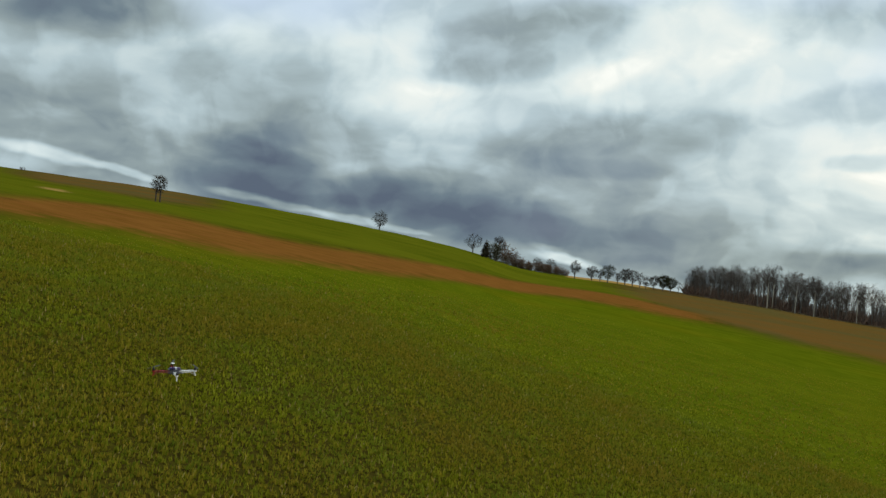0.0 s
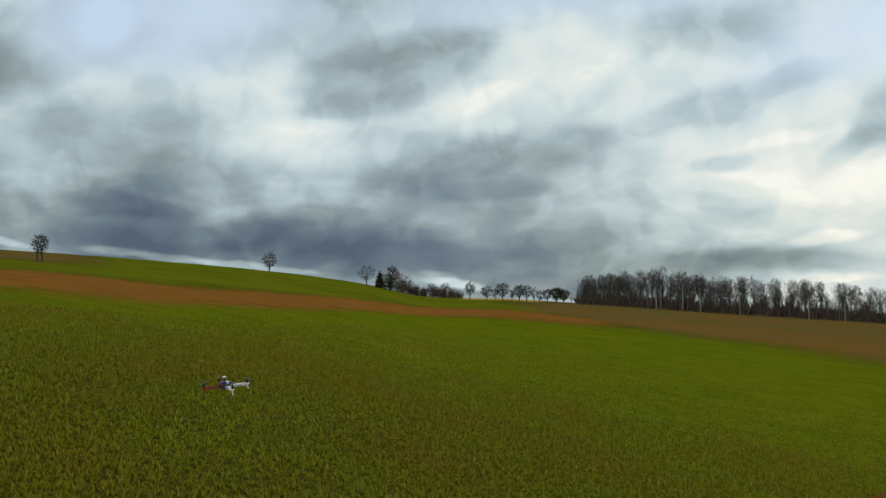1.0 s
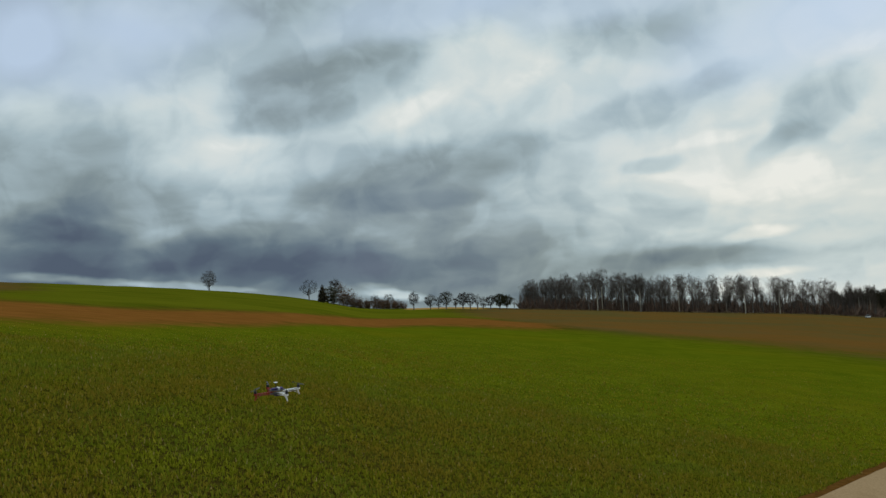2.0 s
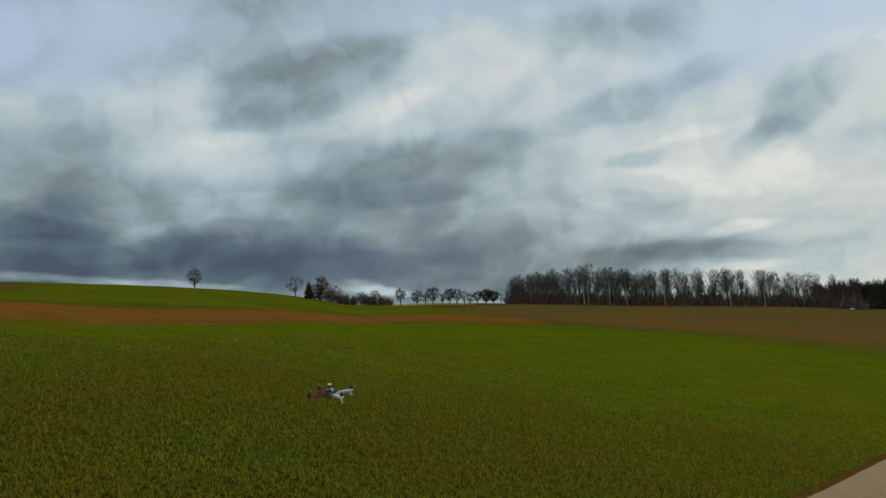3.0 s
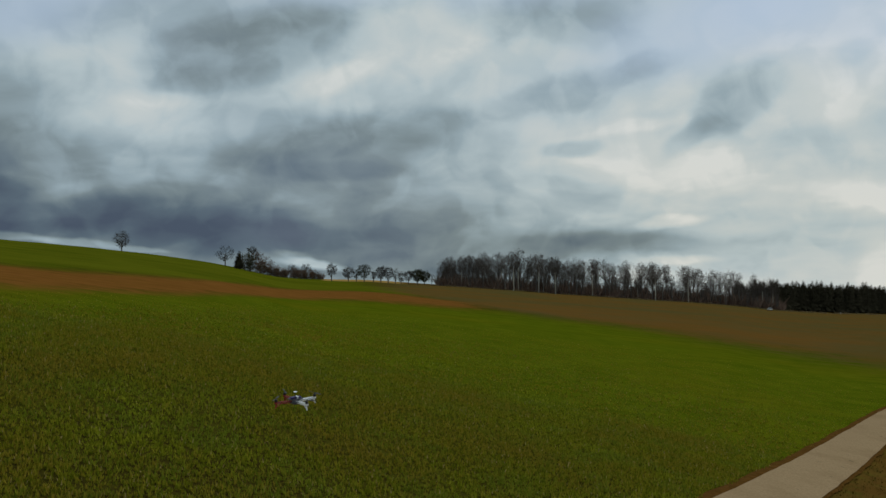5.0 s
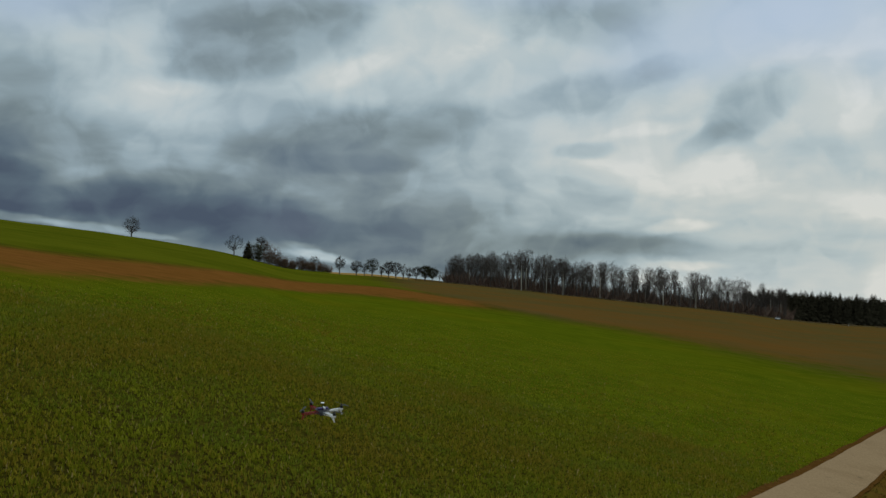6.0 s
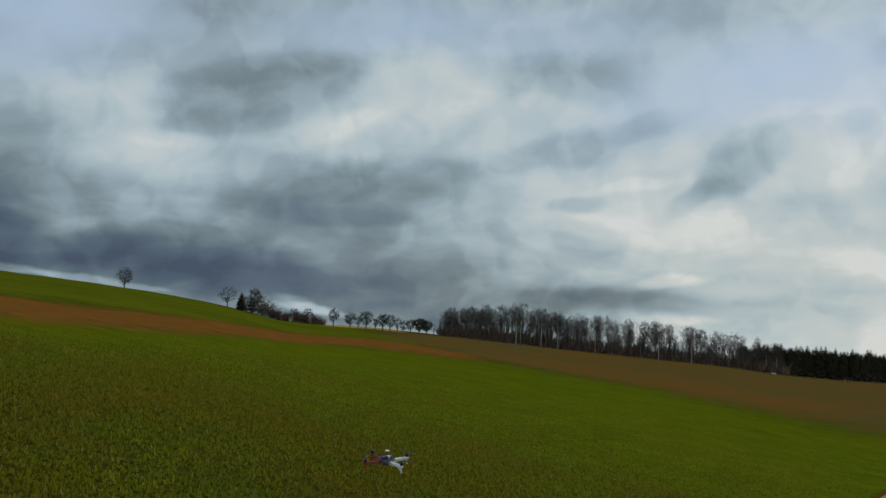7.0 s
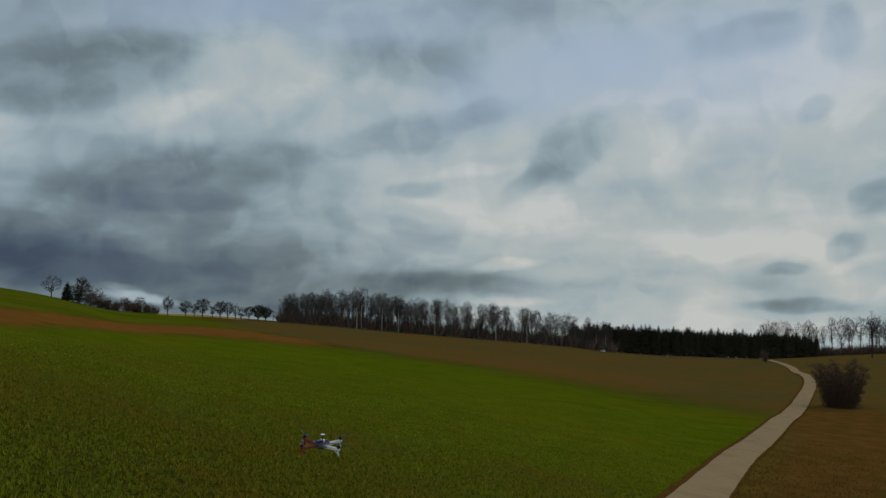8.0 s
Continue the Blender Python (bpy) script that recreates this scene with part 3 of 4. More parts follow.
def scattered(n, az_lo, az_hi, r_lo, r_hi, seed):
    """Even places over a sector of the ground."""
    rng = np.random.default_rng(seed)
    az, r = rng.uniform(az_lo, az_hi, n), np.sqrt(rng.uniform(r_lo ** 2, r_hi ** 2, n))
    return r * np.sin(np.radians(az)), r * np.cos(np.radians(az)), az, r, rng


def blades(name, x, y, rng, leaves, size, spread, material, label, category, width=0.22, z_lift=0.0, rise=0.62, tallness=None):
    """One mesh of many small plants: each a tuft of bent leaves."""
    n = len(x)
    z = height(x, y)
    X, Y, Z = (np.repeat(v, leaves) for v in (x, y, z))
    m = n * leaves
    turn = rng.uniform(0, math.tau, m)
    long = np.repeat(size * rng.uniform(0.55, 1.3, n), leaves) * rng.uniform(0.6, 1.15, m)
    if tallness is not None:
        long = long * np.repeat(tallness, leaves)
    out = long * spread * rng.uniform(0.4, 1.2, m)
    c, s = np.cos(turn), np.sin(turn)
    w = long * width
    ox, oy = X + rng.normal(0, 0.02, m), Y + rng.normal(0, 0.02, m)
    foot = Z - 0.01 + z_lift
    l1 = np.stack([ox + c * out * 0.15 - s * w, oy + s * out * 0.15 + c * w, foot + long * rise * 0.3], -1)
    r1 = np.stack([ox + c * out * 0.15 + s * w, oy + s * out * 0.15 - c * w, foot + long * rise * 0.3 * rng.uniform(0.0, 1.0, m)], -1)
    tip = np.stack([ox + c * out, oy + s * out, foot + long * rise * rng.uniform(0.8, 1.5, m)], -1)
    verts = np.stack([l1, tip, r1], 1).reshape(-1, 3)
    me = bpy.data.meshes.new(name)
    me.vertices.add(3 * m), me.loops.add(3 * m), me.polygons.add(m)
    me.vertices.foreach_set("co", verts.ravel().astype(np.float32))
    me.loops.foreach_set("vertex_index", np.arange(3 * m, dtype=np.int32))
    me.polygons.foreach_set("loop_start", np.arange(0, 3 * m, 3, dtype=np.int32))
    me.update(calc_edges=True)
    me.materials.append(material)
    return tagged(new(name, me), label, category, kind="stuff")


def patchy(x, y):
    """Where the crop stands thick (towards 1) or thin."""
    return 0.5 + 0.25 * np.sin(x * 0.23 + np.sin(y * 0.11) * 2) * np.sin(y * 0.19 + 1) + 0.25 * np.sin(x * 0.07 - y * 0.09 + 2)


def sown(n, az_lo, az_hi, r_lo, r_hi, seed, thin):
    x, y, az, r, rng = scattered(n, az_lo, az_hi, r_lo, r_hi, seed)
    edge = np.interp(az, FINE, CROP_FINE)
    keep = (r < edge + rng.normal(-3.0, 3.0, n)) & (beside_track(x, y) < -TRACK_WIDTH / 2 - 0.42 + 0.15 * np.sin(x * 1.7)) & (rng.uniform(0, 1, n) < 1 - thin + thin * patchy(x, y))
    return x[keep], y[keep], rng


xs, ys, gen = sown(215000, -40, 44, 14, 50, 11, 0.6)
blades("young_crop", xs, ys, gen, 5, 0.125, 0.62, CROP, "low green winter crop plants with brown soil between", "crop", width=0.17, rise=0.95)
xs, ys, gen = sown(130000, -38, 44, 48, 112, 12, 0.25)
far = np.hypot(xs, ys)
share = far / np.interp(np.degrees(np.arctan2(xs, ys)), FINE, CROP_FINE)
keep = gen.uniform(0, 1, len(far)) < np.clip((114 - far) / 55, 0.02, 1) * np.clip((0.98 - share) / 0.30, 0, 1)
blades("young_crop", xs[keep], ys[keep], gen, 5, 0.13, 0.75, CROP, "denser green crop standing farther up the field", "crop", width=0.22, rise=0.85, tallness=np.interp(far[keep], [50, 85], [1.05, 0.55]) * np.interp(share[keep], [0.7, 0.98], [1.0, 0.35]))

# tufts along the track and on the rough land beyond it
xs, ys, az_, r_, gen = scattered(46000, 22, 60, 30, 105, 13)
b = beside_track(xs, ys)
keep = ((b > TRACK_WIDTH / 2 + 0.05) & (gen.uniform(0, 1, len(b)) < np.clip((108 - r_) / 50, 0.05, 1))) | ((b < -TRACK_WIDTH / 2 - 0.1) & (b > -TRACK_WIDTH / 2 - 0.5) & (gen.uniform(0, 1, len(b)) < 0.5))
blades("rough_grass", xs[keep], ys[keep], gen, 3, 0.16, 0.6, DRY_GRASS, "dry brownish grass beside the farm track", "grass", width=0.12, z_lift=0.03)

# ---- trees ----


def wood_mesh(name, segments, material):
    """Joins bars (start, end, two radii, sides) into one mesh."""
    verts, faces = [], []
    for a, b, ra, rb, sides in segments:
        axis = (b - a).normalized()
        u = axis.orthogonal().normalized()
        v = axis.cross(u)
        o = len(verts)
        for p, r in ((a, ra), (b, rb)):
            for i in range(sides):
                t = i * math.tau / sides
                verts.append(p + u * (math.cos(t) * r) + v * (math.sin(t) * r))
        for i in range(sides if sides > 2 else 1):
            j = (i + 1) % sides
            faces.append((o + i, o + j, o + sides + j, o + sides + i))
    return mesh_of(name, verts, faces, material, True)


def crown_tree(name, tall, clear, wide, rng, bark, twig, label, category, group="", tips=130, shoots=4, fork=1, top=1.0, thin=1.0, lean=0.0, fine=0.025, steep=0.5, reach=1.0):
    """A leafless tree with a rounded crown: every branch end reaches for its own spot in the crown and joins the wood below it."""
    root = thing(name, label, category, group)
    for f in range(fork):
        trunk, crown = [], []
        foot = Vector((0.16 * tall * f, 0.05 * tall * f, -0.25))
        bend = Vector((rng.uniform(-0.05, 0.05) + lean * (2 * f - 1 if fork > 1 else 1), rng.uniform(-0.05, 0.05), 1))
        nodes, up = [foot], [-1]
        steps = 8
        for i in range(steps):
            nodes.append(nodes[-1] + Vector((bend.x + rng.uniform(-0.05, 0.05), bend.y + rng.uniform(-0.05, 0.05), 1)) * (tall * (clear + 0.38 * (1 - clear)) / steps))
            up.append(i)
        load = [0] * (steps + 1)
        mid = nodes[-1].copy()
        mid.z = tall * (clear + top) / 2
        high = tall * (top - clear) / 2
        spots = []
        while len(spots) < tips:
            q = Vector((rng.uniform(-1, 1), rng.uniform(-1, 1), rng.uniform(-1, 1)))
            if 0.3 < q.length < 1.0:
                low = 1.0 - 0.35 * max(0.0, -q.z) if steep < 1 else 0.72 + 0.28 * q.z
                spots.append(mid + Vector((q.x * wide * low, q.y * wide * low, q.z * high)) * rng.uniform(0.86, 1.06))
        axis = nodes[steps // 2]
        spots.sort(key=lambda q: (q.xy - axis.xy).length + 0.45 * abs(q.z - mid.z))
        ends = []
        for q in spots:
            best, far_off = steps // 2, 1e9
            for i, p in enumerate(nodes):
                if i < steps * 0.55:
                    continue
                side = (q.xy - p.xy).length
                d = (q - p).length + max(0.0, steep * side - (q.z - p.z)) * 1.4
                if d < far_off:
                    best, far_off = i, d
            p, here = nodes[best], best
            count = max(2, min(4, int((q - p).length / (0.07 * tall))))
            for k in range(1, count + 1):
                t = k / count
                w = p.lerp(q, t) + Vector((rng.uniform(-1, 1), rng.uniform(-1, 1), rng.uniform(-0.6, 1.2))) * 0.018 * tall * (k < count)
                nodes.append(w)
                up.append(here)
                load.append(0)
                here = len(nodes) - 1
            ends.append(here)
        for e in ends:
            while e >= 0:
                load[e] += 1
                e = up[e]
        unit = tall * 0.0145 * thin / math.sqrt(tips)
        for i in range(1, len(nodes)):
            ra, rb = (unit * math.sqrt(max(load[j], 1)) for j in (up[i], i))
            if i <= steps:
                trunk.append((nodes[up[i]], nodes[i], max(ra, unit * 5), max(rb, unit * 4), 7))
            else:
                rb = max(rb, fine)
                crown.append((nodes[up[i]], nodes[i], min(ra, rb * 1.5), rb, 4 if load[i] > 3 else 3))
        for i in range(steps + 1, len(nodes)):
            if load[i] > 3:
                continue
            out = (nodes[i] - nodes[up[i]]).normalized()
            for _ in range(shoots):
                way = (out * 0.7 + Vector((rng.uniform(-1, 1), rng.uniform(-1, 1), rng.uniform(-0.6, 1.0)))).normalized()
                q = nodes[i] + way * tall * reach * rng.uniform(0.02, 0.06)
                r = fine
                crown.append((nodes[i], q, r, r * 0.6, 2))
                side = (way + Vector((rng.uniform(-1, 1), rng.uniform(-1, 1), rng.uniform(-0.8, 0.8)))).normalized()
                crown.append((q, q + side * tall * reach * rng.uniform(0.015, 0.04), r * 0.7, r * 0.4, 2))
        part("trunk", wood_mesh("trunk", trunk, bark), bark, root)
        part("crown", wood_mesh("crown", crown, twig), twig, root)
    return root


def spruce(name, tall, rng, label, category, group=""):
    """A conifer: a straight trunk and whorls of drooping needle sprays."""
    root = thing(name, label, category, group)
    part("trunk", wood_mesh("trunk", [(Vector((0, 0, -0.2)), Vector((0, 0, tall * 0.5)), tall * 0.014, tall * 0.009, 6), (Vector((0, 0, tall * 0.5)), Vector((0, 0, tall * 0.98)), tall * 0.009, 0.02, 6)], GREY_BARK), GREY_BARK, root)
    verts, faces = [], []
    whorls = 26
    for w in range(whorls):
        t = w / (whorls - 1)
        z = tall * (0.10 + 0.89 * t)
        low = z
        reach = tall * 0.21 * (1 - t) ** 0.62 + 0.16
        for k in range(9):
            a = k * math.tau / 9 + w * 0.7 + rng.uniform(-0.3, 0.3)
            l = reach * rng.uniform(0.65, 1.2)
            z = low + tall * rng.uniform(-0.025, 0.025) * (1 - t)
            c, s = math.cos(a), math.sin(a)
            wide = l * 0.28 + 0.10
            o = len(verts)
            verts += [Vector((0, 0, z)), Vector((c * l * 0.6 - s * wide, s * l * 0.6 + c * wide, z - l * 0.22)), Vector((c * l, s * l, z - l * rng.uniform(0.25, 0.55))), Vector((c * l * 0.6 + s * wide, s * l * 0.6 - c * wide, z - l * 0.22)), Vector((c * l * 0.55, s * l * 0.55, z - l * 0.05))]
            faces += [(o, o + 1, o + 4), (o + 1, o + 2, o + 4), (o + 2, o + 3, o + 4), (o + 3, o, o + 4)]
    part("crown", mesh_of("crown", verts, faces, NEEDLE), NEEDLE, root)
    return root


def set_down(ob, x, y, turn=0.0, size=1.0, stretch=1.0, sink=0.0):
    ob.matrix_basis = Matrix.Translation(on_ground(x, y, sink)) @ pose(0, 0, 0, 0, 0, turn) @ Matrix.Diagonal((size, size, size * stretch, 1))
    return ob


def plant_copy(ob, x, y, turn=0.0, size=1.0, stretch=1.0):
    """Another of the same kind, set on the ground."""
    c = copy_thing(ob, Matrix.Translation(on_ground(x, y)) @ pose(0, 0, 0, 0, 0, turn))
    c.scale = (size, size, size * stretch)
    return c


rng = random.Random(21)
WOOD_LABEL = "tall leafless forest tree with pale trunk and upswept twigs"
FOREST = [crown_tree("forest_tree", 20.0, clear, wide, rng, PALE_BARK if n == 2 else GREY_BARK, TWIG, WOOD_LABEL, "tree", "trees of the leafless wood", tips=tips, shoots=4, thin=0.85, fine=0.024, steep=1.5)
          for n, (clear, wide, tips) in enumerate(((0.24, 4.2, 170), (0.32, 5.2, 220), (0.40, 4.4, 170), (0.26, 3.2, 150), (0.16, 5.4, 230), (0.34, 2.8, 120)))]
FOREST_TOP = ([8.0, 9, 11, 12.6, 14.6, 16.5, 19, 21, 23, 25, 27, 29], [13.5, 15.8, 18.5, 20.2, 20.5, 19.5, 18.7, 19, 19, 18.8, 17.5, 16])


def plant_forest():
    first = set()
    for row, (back, gap) in enumerate(((0, 0.95), (8, 0.95), (17, 1.0), (28, 1.0), (42, 1.05))):
        az = 8.3 + 0.25 * row
        while az < 28.5:
            thin = 1.0 + 0.9 * (az > 17) * (row > 1)
            r = np.interp(az, [8, 12, 20, 28], [448, 450, 458, 470]) + back + rng.uniform(-3, 3)
            size = np.interp(az, *FOREST_TOP) / 22.0 * rng.choice((0.62, 0.8, 0.9, 0.97, 1.02, 1.08))
            x, y = at_bearing(az, r)
            k = rng.randrange(6)
            if k not in first:
                first.add(k)
                set_down(FOREST[k], x, y, rng.uniform(0, 360), size)
            else:
                plant_copy(FOREST[k], x, y, rng.uniform(0, 360), size, rng.uniform(0.95, 1.05))
            az += rng.choice((0.30, 0.42, 0.55, 0.62, 0.85)) * gap * thin


plant_forest()
# pale-stemmed trees along the front of the wood
for az in (12.95, 14.5, 15.5, 21.5, 23.4):
    plant_copy(FOREST[2], *at_bearing(az, np.interp(az, [8, 12, 20, 28], [441, 443, 451, 463])), rng.uniform(0, 360), np.interp(az, *FOREST_TOP) / 22.5, 1.05)

# spruces that close the valley
SPRUCE = [spruce("spruce", 15.0, rng, "dark green spruce in a dense plantation", "tree", "spruces of the plantation") for _ in range(3)]


def plant_spruces():
    first = set()
    for row in range(4):
        az = 26.2 + 0.1 * row
        while az < 40.3:
            r = np.interp(az, [26, 31, 36, 41], [486, 505, 520, 535]) + 7 * row + rng.uniform(-2, 2)
            if az < 28.2 and rng.random() < 0.55:
                az += 0.25
                continue
            tall = np.interp(az, [26, 28, 31, 34, 37, 39, 40.4], [13.4, 15.0, 15.8, 15.6, 15.4, 13.8, 10]) * rng.choice((0.86, 0.90, 0.92, 0.94, 0.95, 0.97, 1.0, 1.10)) * 1.05
            x, y = at_bearing(az, r)
            k = rng.randrange(3)
            if k not in first:
                first.add(k)
                set_down(SPRUCE[k], x, y, rng.uniform(0, 360), tall / 14.2 * 0.95, 0.90)
            else:
                plant_copy(SPRUCE[k], x, y, rng.uniform(0, 360), tall / 14.2 * 0.95, 0.90)
            az += rng.uniform(0.15, 0.27)


plant_spruces()

# leafless trees on the rise beside the plantation
az = 37.4
while az < 48.5:
    r = 548 + rng.uniform(-6, 12)
    plant_copy(FOREST[rng.randrange(6)], *at_bearing(az, r), rng.uniform(0, 360), rng.uniform(0.80, 1.08))
    az += rng.choice((0.12, 0.16, 0.2, 0.26, 0.45))


def undergrowth(name, az_lo, az_hi, r_of, depth, tall, n, seed, label, material, width=0.03, spread=0.5):
    """A belt of brambles and saplings along the foot of a wood, taller in some places than in others."""
    g = np.random.default_rng(seed)
    az = g.uniform(az_lo, az_hi, n)
    az = az[g.uniform(0, 1, n) < 0.55 + 0.45 * np.sin(az * 5.1) * np.sin(az * 1.7 + 1)]
    r = r_of(az) + g.uniform(0, depth, len(az))
    x, y = r * np.sin(np.radians(az)), r * np.cos(np.radians(az))
    return blades(name, x, y, g, 5, tall, spread, material, label, "undergrowth", width=width, tallness=np.clip(0.35 + 0.6 * g.uniform(0, 1, len(az)) ** 2 * (1.2 + np.sin(az * 7.3) * np.sin(az * 2.9 + 2)), 0.3, 1.0))


WOOD_FOOT = ([8, 12, 20, 28], [446, 448, 456, 468])
undergrowth("saplings", 8.2, 28.5, lambda a: np.interp(a, *WOOD_FOOT), 40, 13.0, 8500, 31, "thin grey-brown saplings standing under the wood", TWIG, 0.0055, 0.10)
undergrowth("undergrowth", 8.2, 28.8, lambda a: np.interp(a, *WOOD_FOOT), 40, 7.5, 24000, 33, "brown brambles and bushes at the foot of the wood", UNDERGROWTH, 0.020)
undergrowth("dry_grass", 8.0, 37.0, lambda a: np.interp(a, [8, 12, 20, 28, 31, 37], [441, 443, 451, 463, 474, 492]), 4, 1.0, 9000, 34, "bleached dry grass along the foot of the wood", PALE_GRASS, 0.10)
undergrowth("undergrowth", 38.5, 49, lambda a: 538 + 0 * a, 16, 6.0, 14000, 32, "dark hedge below the leafless trees", UNDERGROWTH)

# ---- the trees on the hill and the orchard ----
ORCHARD = "old leafless fruit tree on the skyline"


def lone(name, az, r, tall, clear, wide, label, category="tree", group="", **more):
    ob = crown_tree(name, tall, clear, wide, rng, more.pop("bark", GREY_BARK), more.pop("twig", DARK_TWIG), label, category, group, **more)
    return set_down(ob, *at_bearing(az, r), rng.uniform(0, 360))


twin = lone("fruit_tree", -23.6, 152, 4.3, 0.26, 1.0, "twin-stemmed leafless fruit tree standing in the meadow", tips=100, shoots=7, fork=2, thin=1.8, lean=0.03, fine=0.010, reach=1.6, bark=DARK_TWIG)
twin.matrix_basis = Matrix.Translation(on_ground(*at_bearing(-23.6, 152))) @ pose(0, 0, 0, 0, 0, 23)
lone("fruit_tree", -10.55, 418, 8.6, 0.12, 3.3, "lone rounded leafless fruit tree on the crest", tips=190, shoots=9, thin=2.2, fine=0.024, reach=1.9)
lone("fruit_tree", -4.65, 405, 8.6, 0.18, 4.2, "spreading leafless tree beside a dark conifer", tips=110, shoots=6, thin=2.0, fine=0.024, reach=1.6)

dark = spruce("conifer", 7.0, rng, "dark bushy conifer at the end of a hedge", "tree")
set_down(dark, *at_bearing(-3.85, 398), 0, 1.0)
dark.scale = (1.7, 1.7, 1.12)


def thicket(name, az, r, tall, wide, seed, label, twig=THORN, stems=26, category="shrub", group="", lean_out=0.55, fine=1.0, bark=GREY_BARK):
    """A twiggy shrub: many stems out of the ground with fine side twigs."""
    g = random.Random(seed)
    root = thing(name, label, category, group)
    stemwood, twigs = [], []
    for s in range(stems):
        a, lean = g.uniform(0, math.tau), math.sqrt(g.uniform(0, 1))
        p = Vector((math.cos(a) * lean * wide * 0.28, math.sin(a) * lean * wide * 0.28, -0.15))
        way = Vector((math.cos(a) * lean * lean_out, math.sin(a) * lean * lean_out, 1)).normalized()
        long = tall * g.uniform(0.6, 1.0) * (1 - 0.45 * lean_out * lean)
        rad = 0.012 * tall * fine
        for i in range(4):
            q = p + (way + Vector((g.uniform(-0.18, 0.18), g.uniform(-0.18, 0.18), 0))).normalized() * (long / 4)
            stemwood.append((p, q, rad, rad * 0.75, 4))
            p, rad = q, rad * 0.75
            for _ in range(round(9 / fine)):
                side = Vector((g.uniform(-1, 1), g.uniform(-1, 1), g.uniform(-0.2, 0.9))).normalized()
                e = p + side * tall * g.uniform(0.08, 0.20) * fine
                twigs.append((p, e, 0.0055 * tall * fine, 0.003 * tall * fine, 3))
                for _ in range(2):
                    side2 = (side + Vector((g.uniform(-1, 1), g.uniform(-1, 1), g.uniform(-0.4, 0.8)))).normalized()
                    twigs.append((e, e + side2 * tall * g.uniform(0.05, 0.11) * fine, 0.0038 * tall * fine, 0.002 * tall * fine, 3))
    if fine < 1:
        # low scrub that closes the foot of a dense bush
        for _ in range(2400):
            a, reach = g.uniform(0, math.tau), wide * 0.38 * math.sqrt(g.uniform(0, 1))
            p = Vector((math.cos(a) * reach, math.sin(a) * reach, tall * g.uniform(-0.01, 0.22)))
            side = Vector((g.uniform(-1, 1), g.uniform(-1, 1), g.uniform(-0.1, 1.0))).normalized()
            twigs.append((p, p + side * tall * g.uniform(0.06, 0.12), 0.004 * tall * fine, 0.002 * tall * fine, 3))
    tagged(part("stem", wood_mesh("stem", stemwood, bark), bark, root), kind="stuff")
    part("crown", wood_mesh("crown", twigs, twig), twig, root)
    return set_down(root, *at_bearing(az, r), g.uniform(0, 360))


# the hedge that runs down from the conifer
HEDGE = "brownish leafless hedge shrub on the skyline"
for n, (az, r, tall, wide) in enumerate(((-3.3, 402, 8.6, 7.0), (-2.75, 404, 9.4, 7.5), (-2.3, 408, 7.6, 7.0), (-1.85, 412, 5.6, 6.0), (-1.45, 418, 4.6, 6.0), (-1.0, 424, 5.0, 6.0), (-0.5, 430, 5.4, 6.0),
                                         (-0.05, 436, 5.2, 6.0), (0.35, 440, 5.2, 6.0), (0.75, 444, 4.4, 5.5), (1.1, 448, 3.4, 5.0))):
    thicket("hedge_shrub", az, r, tall, wide, 40 + n, HEDGE, OLIVE_TWIG if n == 0 else THORN, stems=16 if n < 3 else 34, group="shrubs of the hill hedge")
for az, r, tall, wide in ((-3.15, 406, 11.0, 3.4), (0.2, 440, 7.2, 2.6), (-0.7, 430, 6.4, 2.6)):
    lone("hedge_tree", az, r, tall, 0.3, wide, "leafless tree growing out of the hill hedge", tips=100, shoots=7, thin=1.8, fine=0.024, reach=1.7)
for az, r, tall, clear, wide, tips in ((1.72, 405, 7.6, 0.42, 2.2, 80), (2.75, 412, 6.4, 0.36, 2.7, 90), (3.25, 415, 5.0, 0.3, 1.3, 40), (3.72, 412, 7.8, 0.34, 2.9, 150), (4.3, 418, 5.2, 0.3, 1.3, 40),
                                       (4.75, 416, 7.2, 0.30, 2.4, 100), (5.2, 420, 7.4, 0.32, 2.3, 80), (5.65, 418, 6.6, 0.34, 2.0, 50), (6.0, 424, 5.6, 0.3, 1.6, 40), (6.45, 428, 6.4, 0.34, 2.2, 70),
                                       (7.0, 430, 7.0, 0.34, 3.2, 230), (7.45, 434, 6.6, 0.36, 2.6, 200)):
    lone("orchard_tree", az, r, tall, clear - 0.18, wide * 1.12, ORCHARD, group="fruit trees of the orchard", tips=round(tips * 1.6), shoots=9, thin=2.2, fine=0.024, reach=1.9, twig=OLIVE_TWIG if tips > 140 else DARK_TWIG)
lone("orchard_tree", 7.9, 436, 5.6, 0.30, 1.5, ORCHARD, group="fruit trees of the orchard", tips=40, thin=1.8, fine=0.032)

# beside the farm track
thicket("thorn_bush", 40.4, 161, 8.6, 7.4, 77, "large dark leafless thorn bush beside the farm track", THORN, stems=105, lean_out=0.42, fine=0.42, bark=THORN)
thicket("shrub", -31.2, 296, 1.3, 2.0, 79, "small low shrub on the crest of the hill", THORN, stems=16)
thicket("shrub", 37.35, 440, 6.4, 2.0, 78, "narrow dark shrub at the far end of the track", THORN, stems=14)
lone("roadside_tree", 43.0, 460, 21.0, 0.5, 2.6, "slender leafless tree on the rise", tips=50, bark=DARK_TWIG)

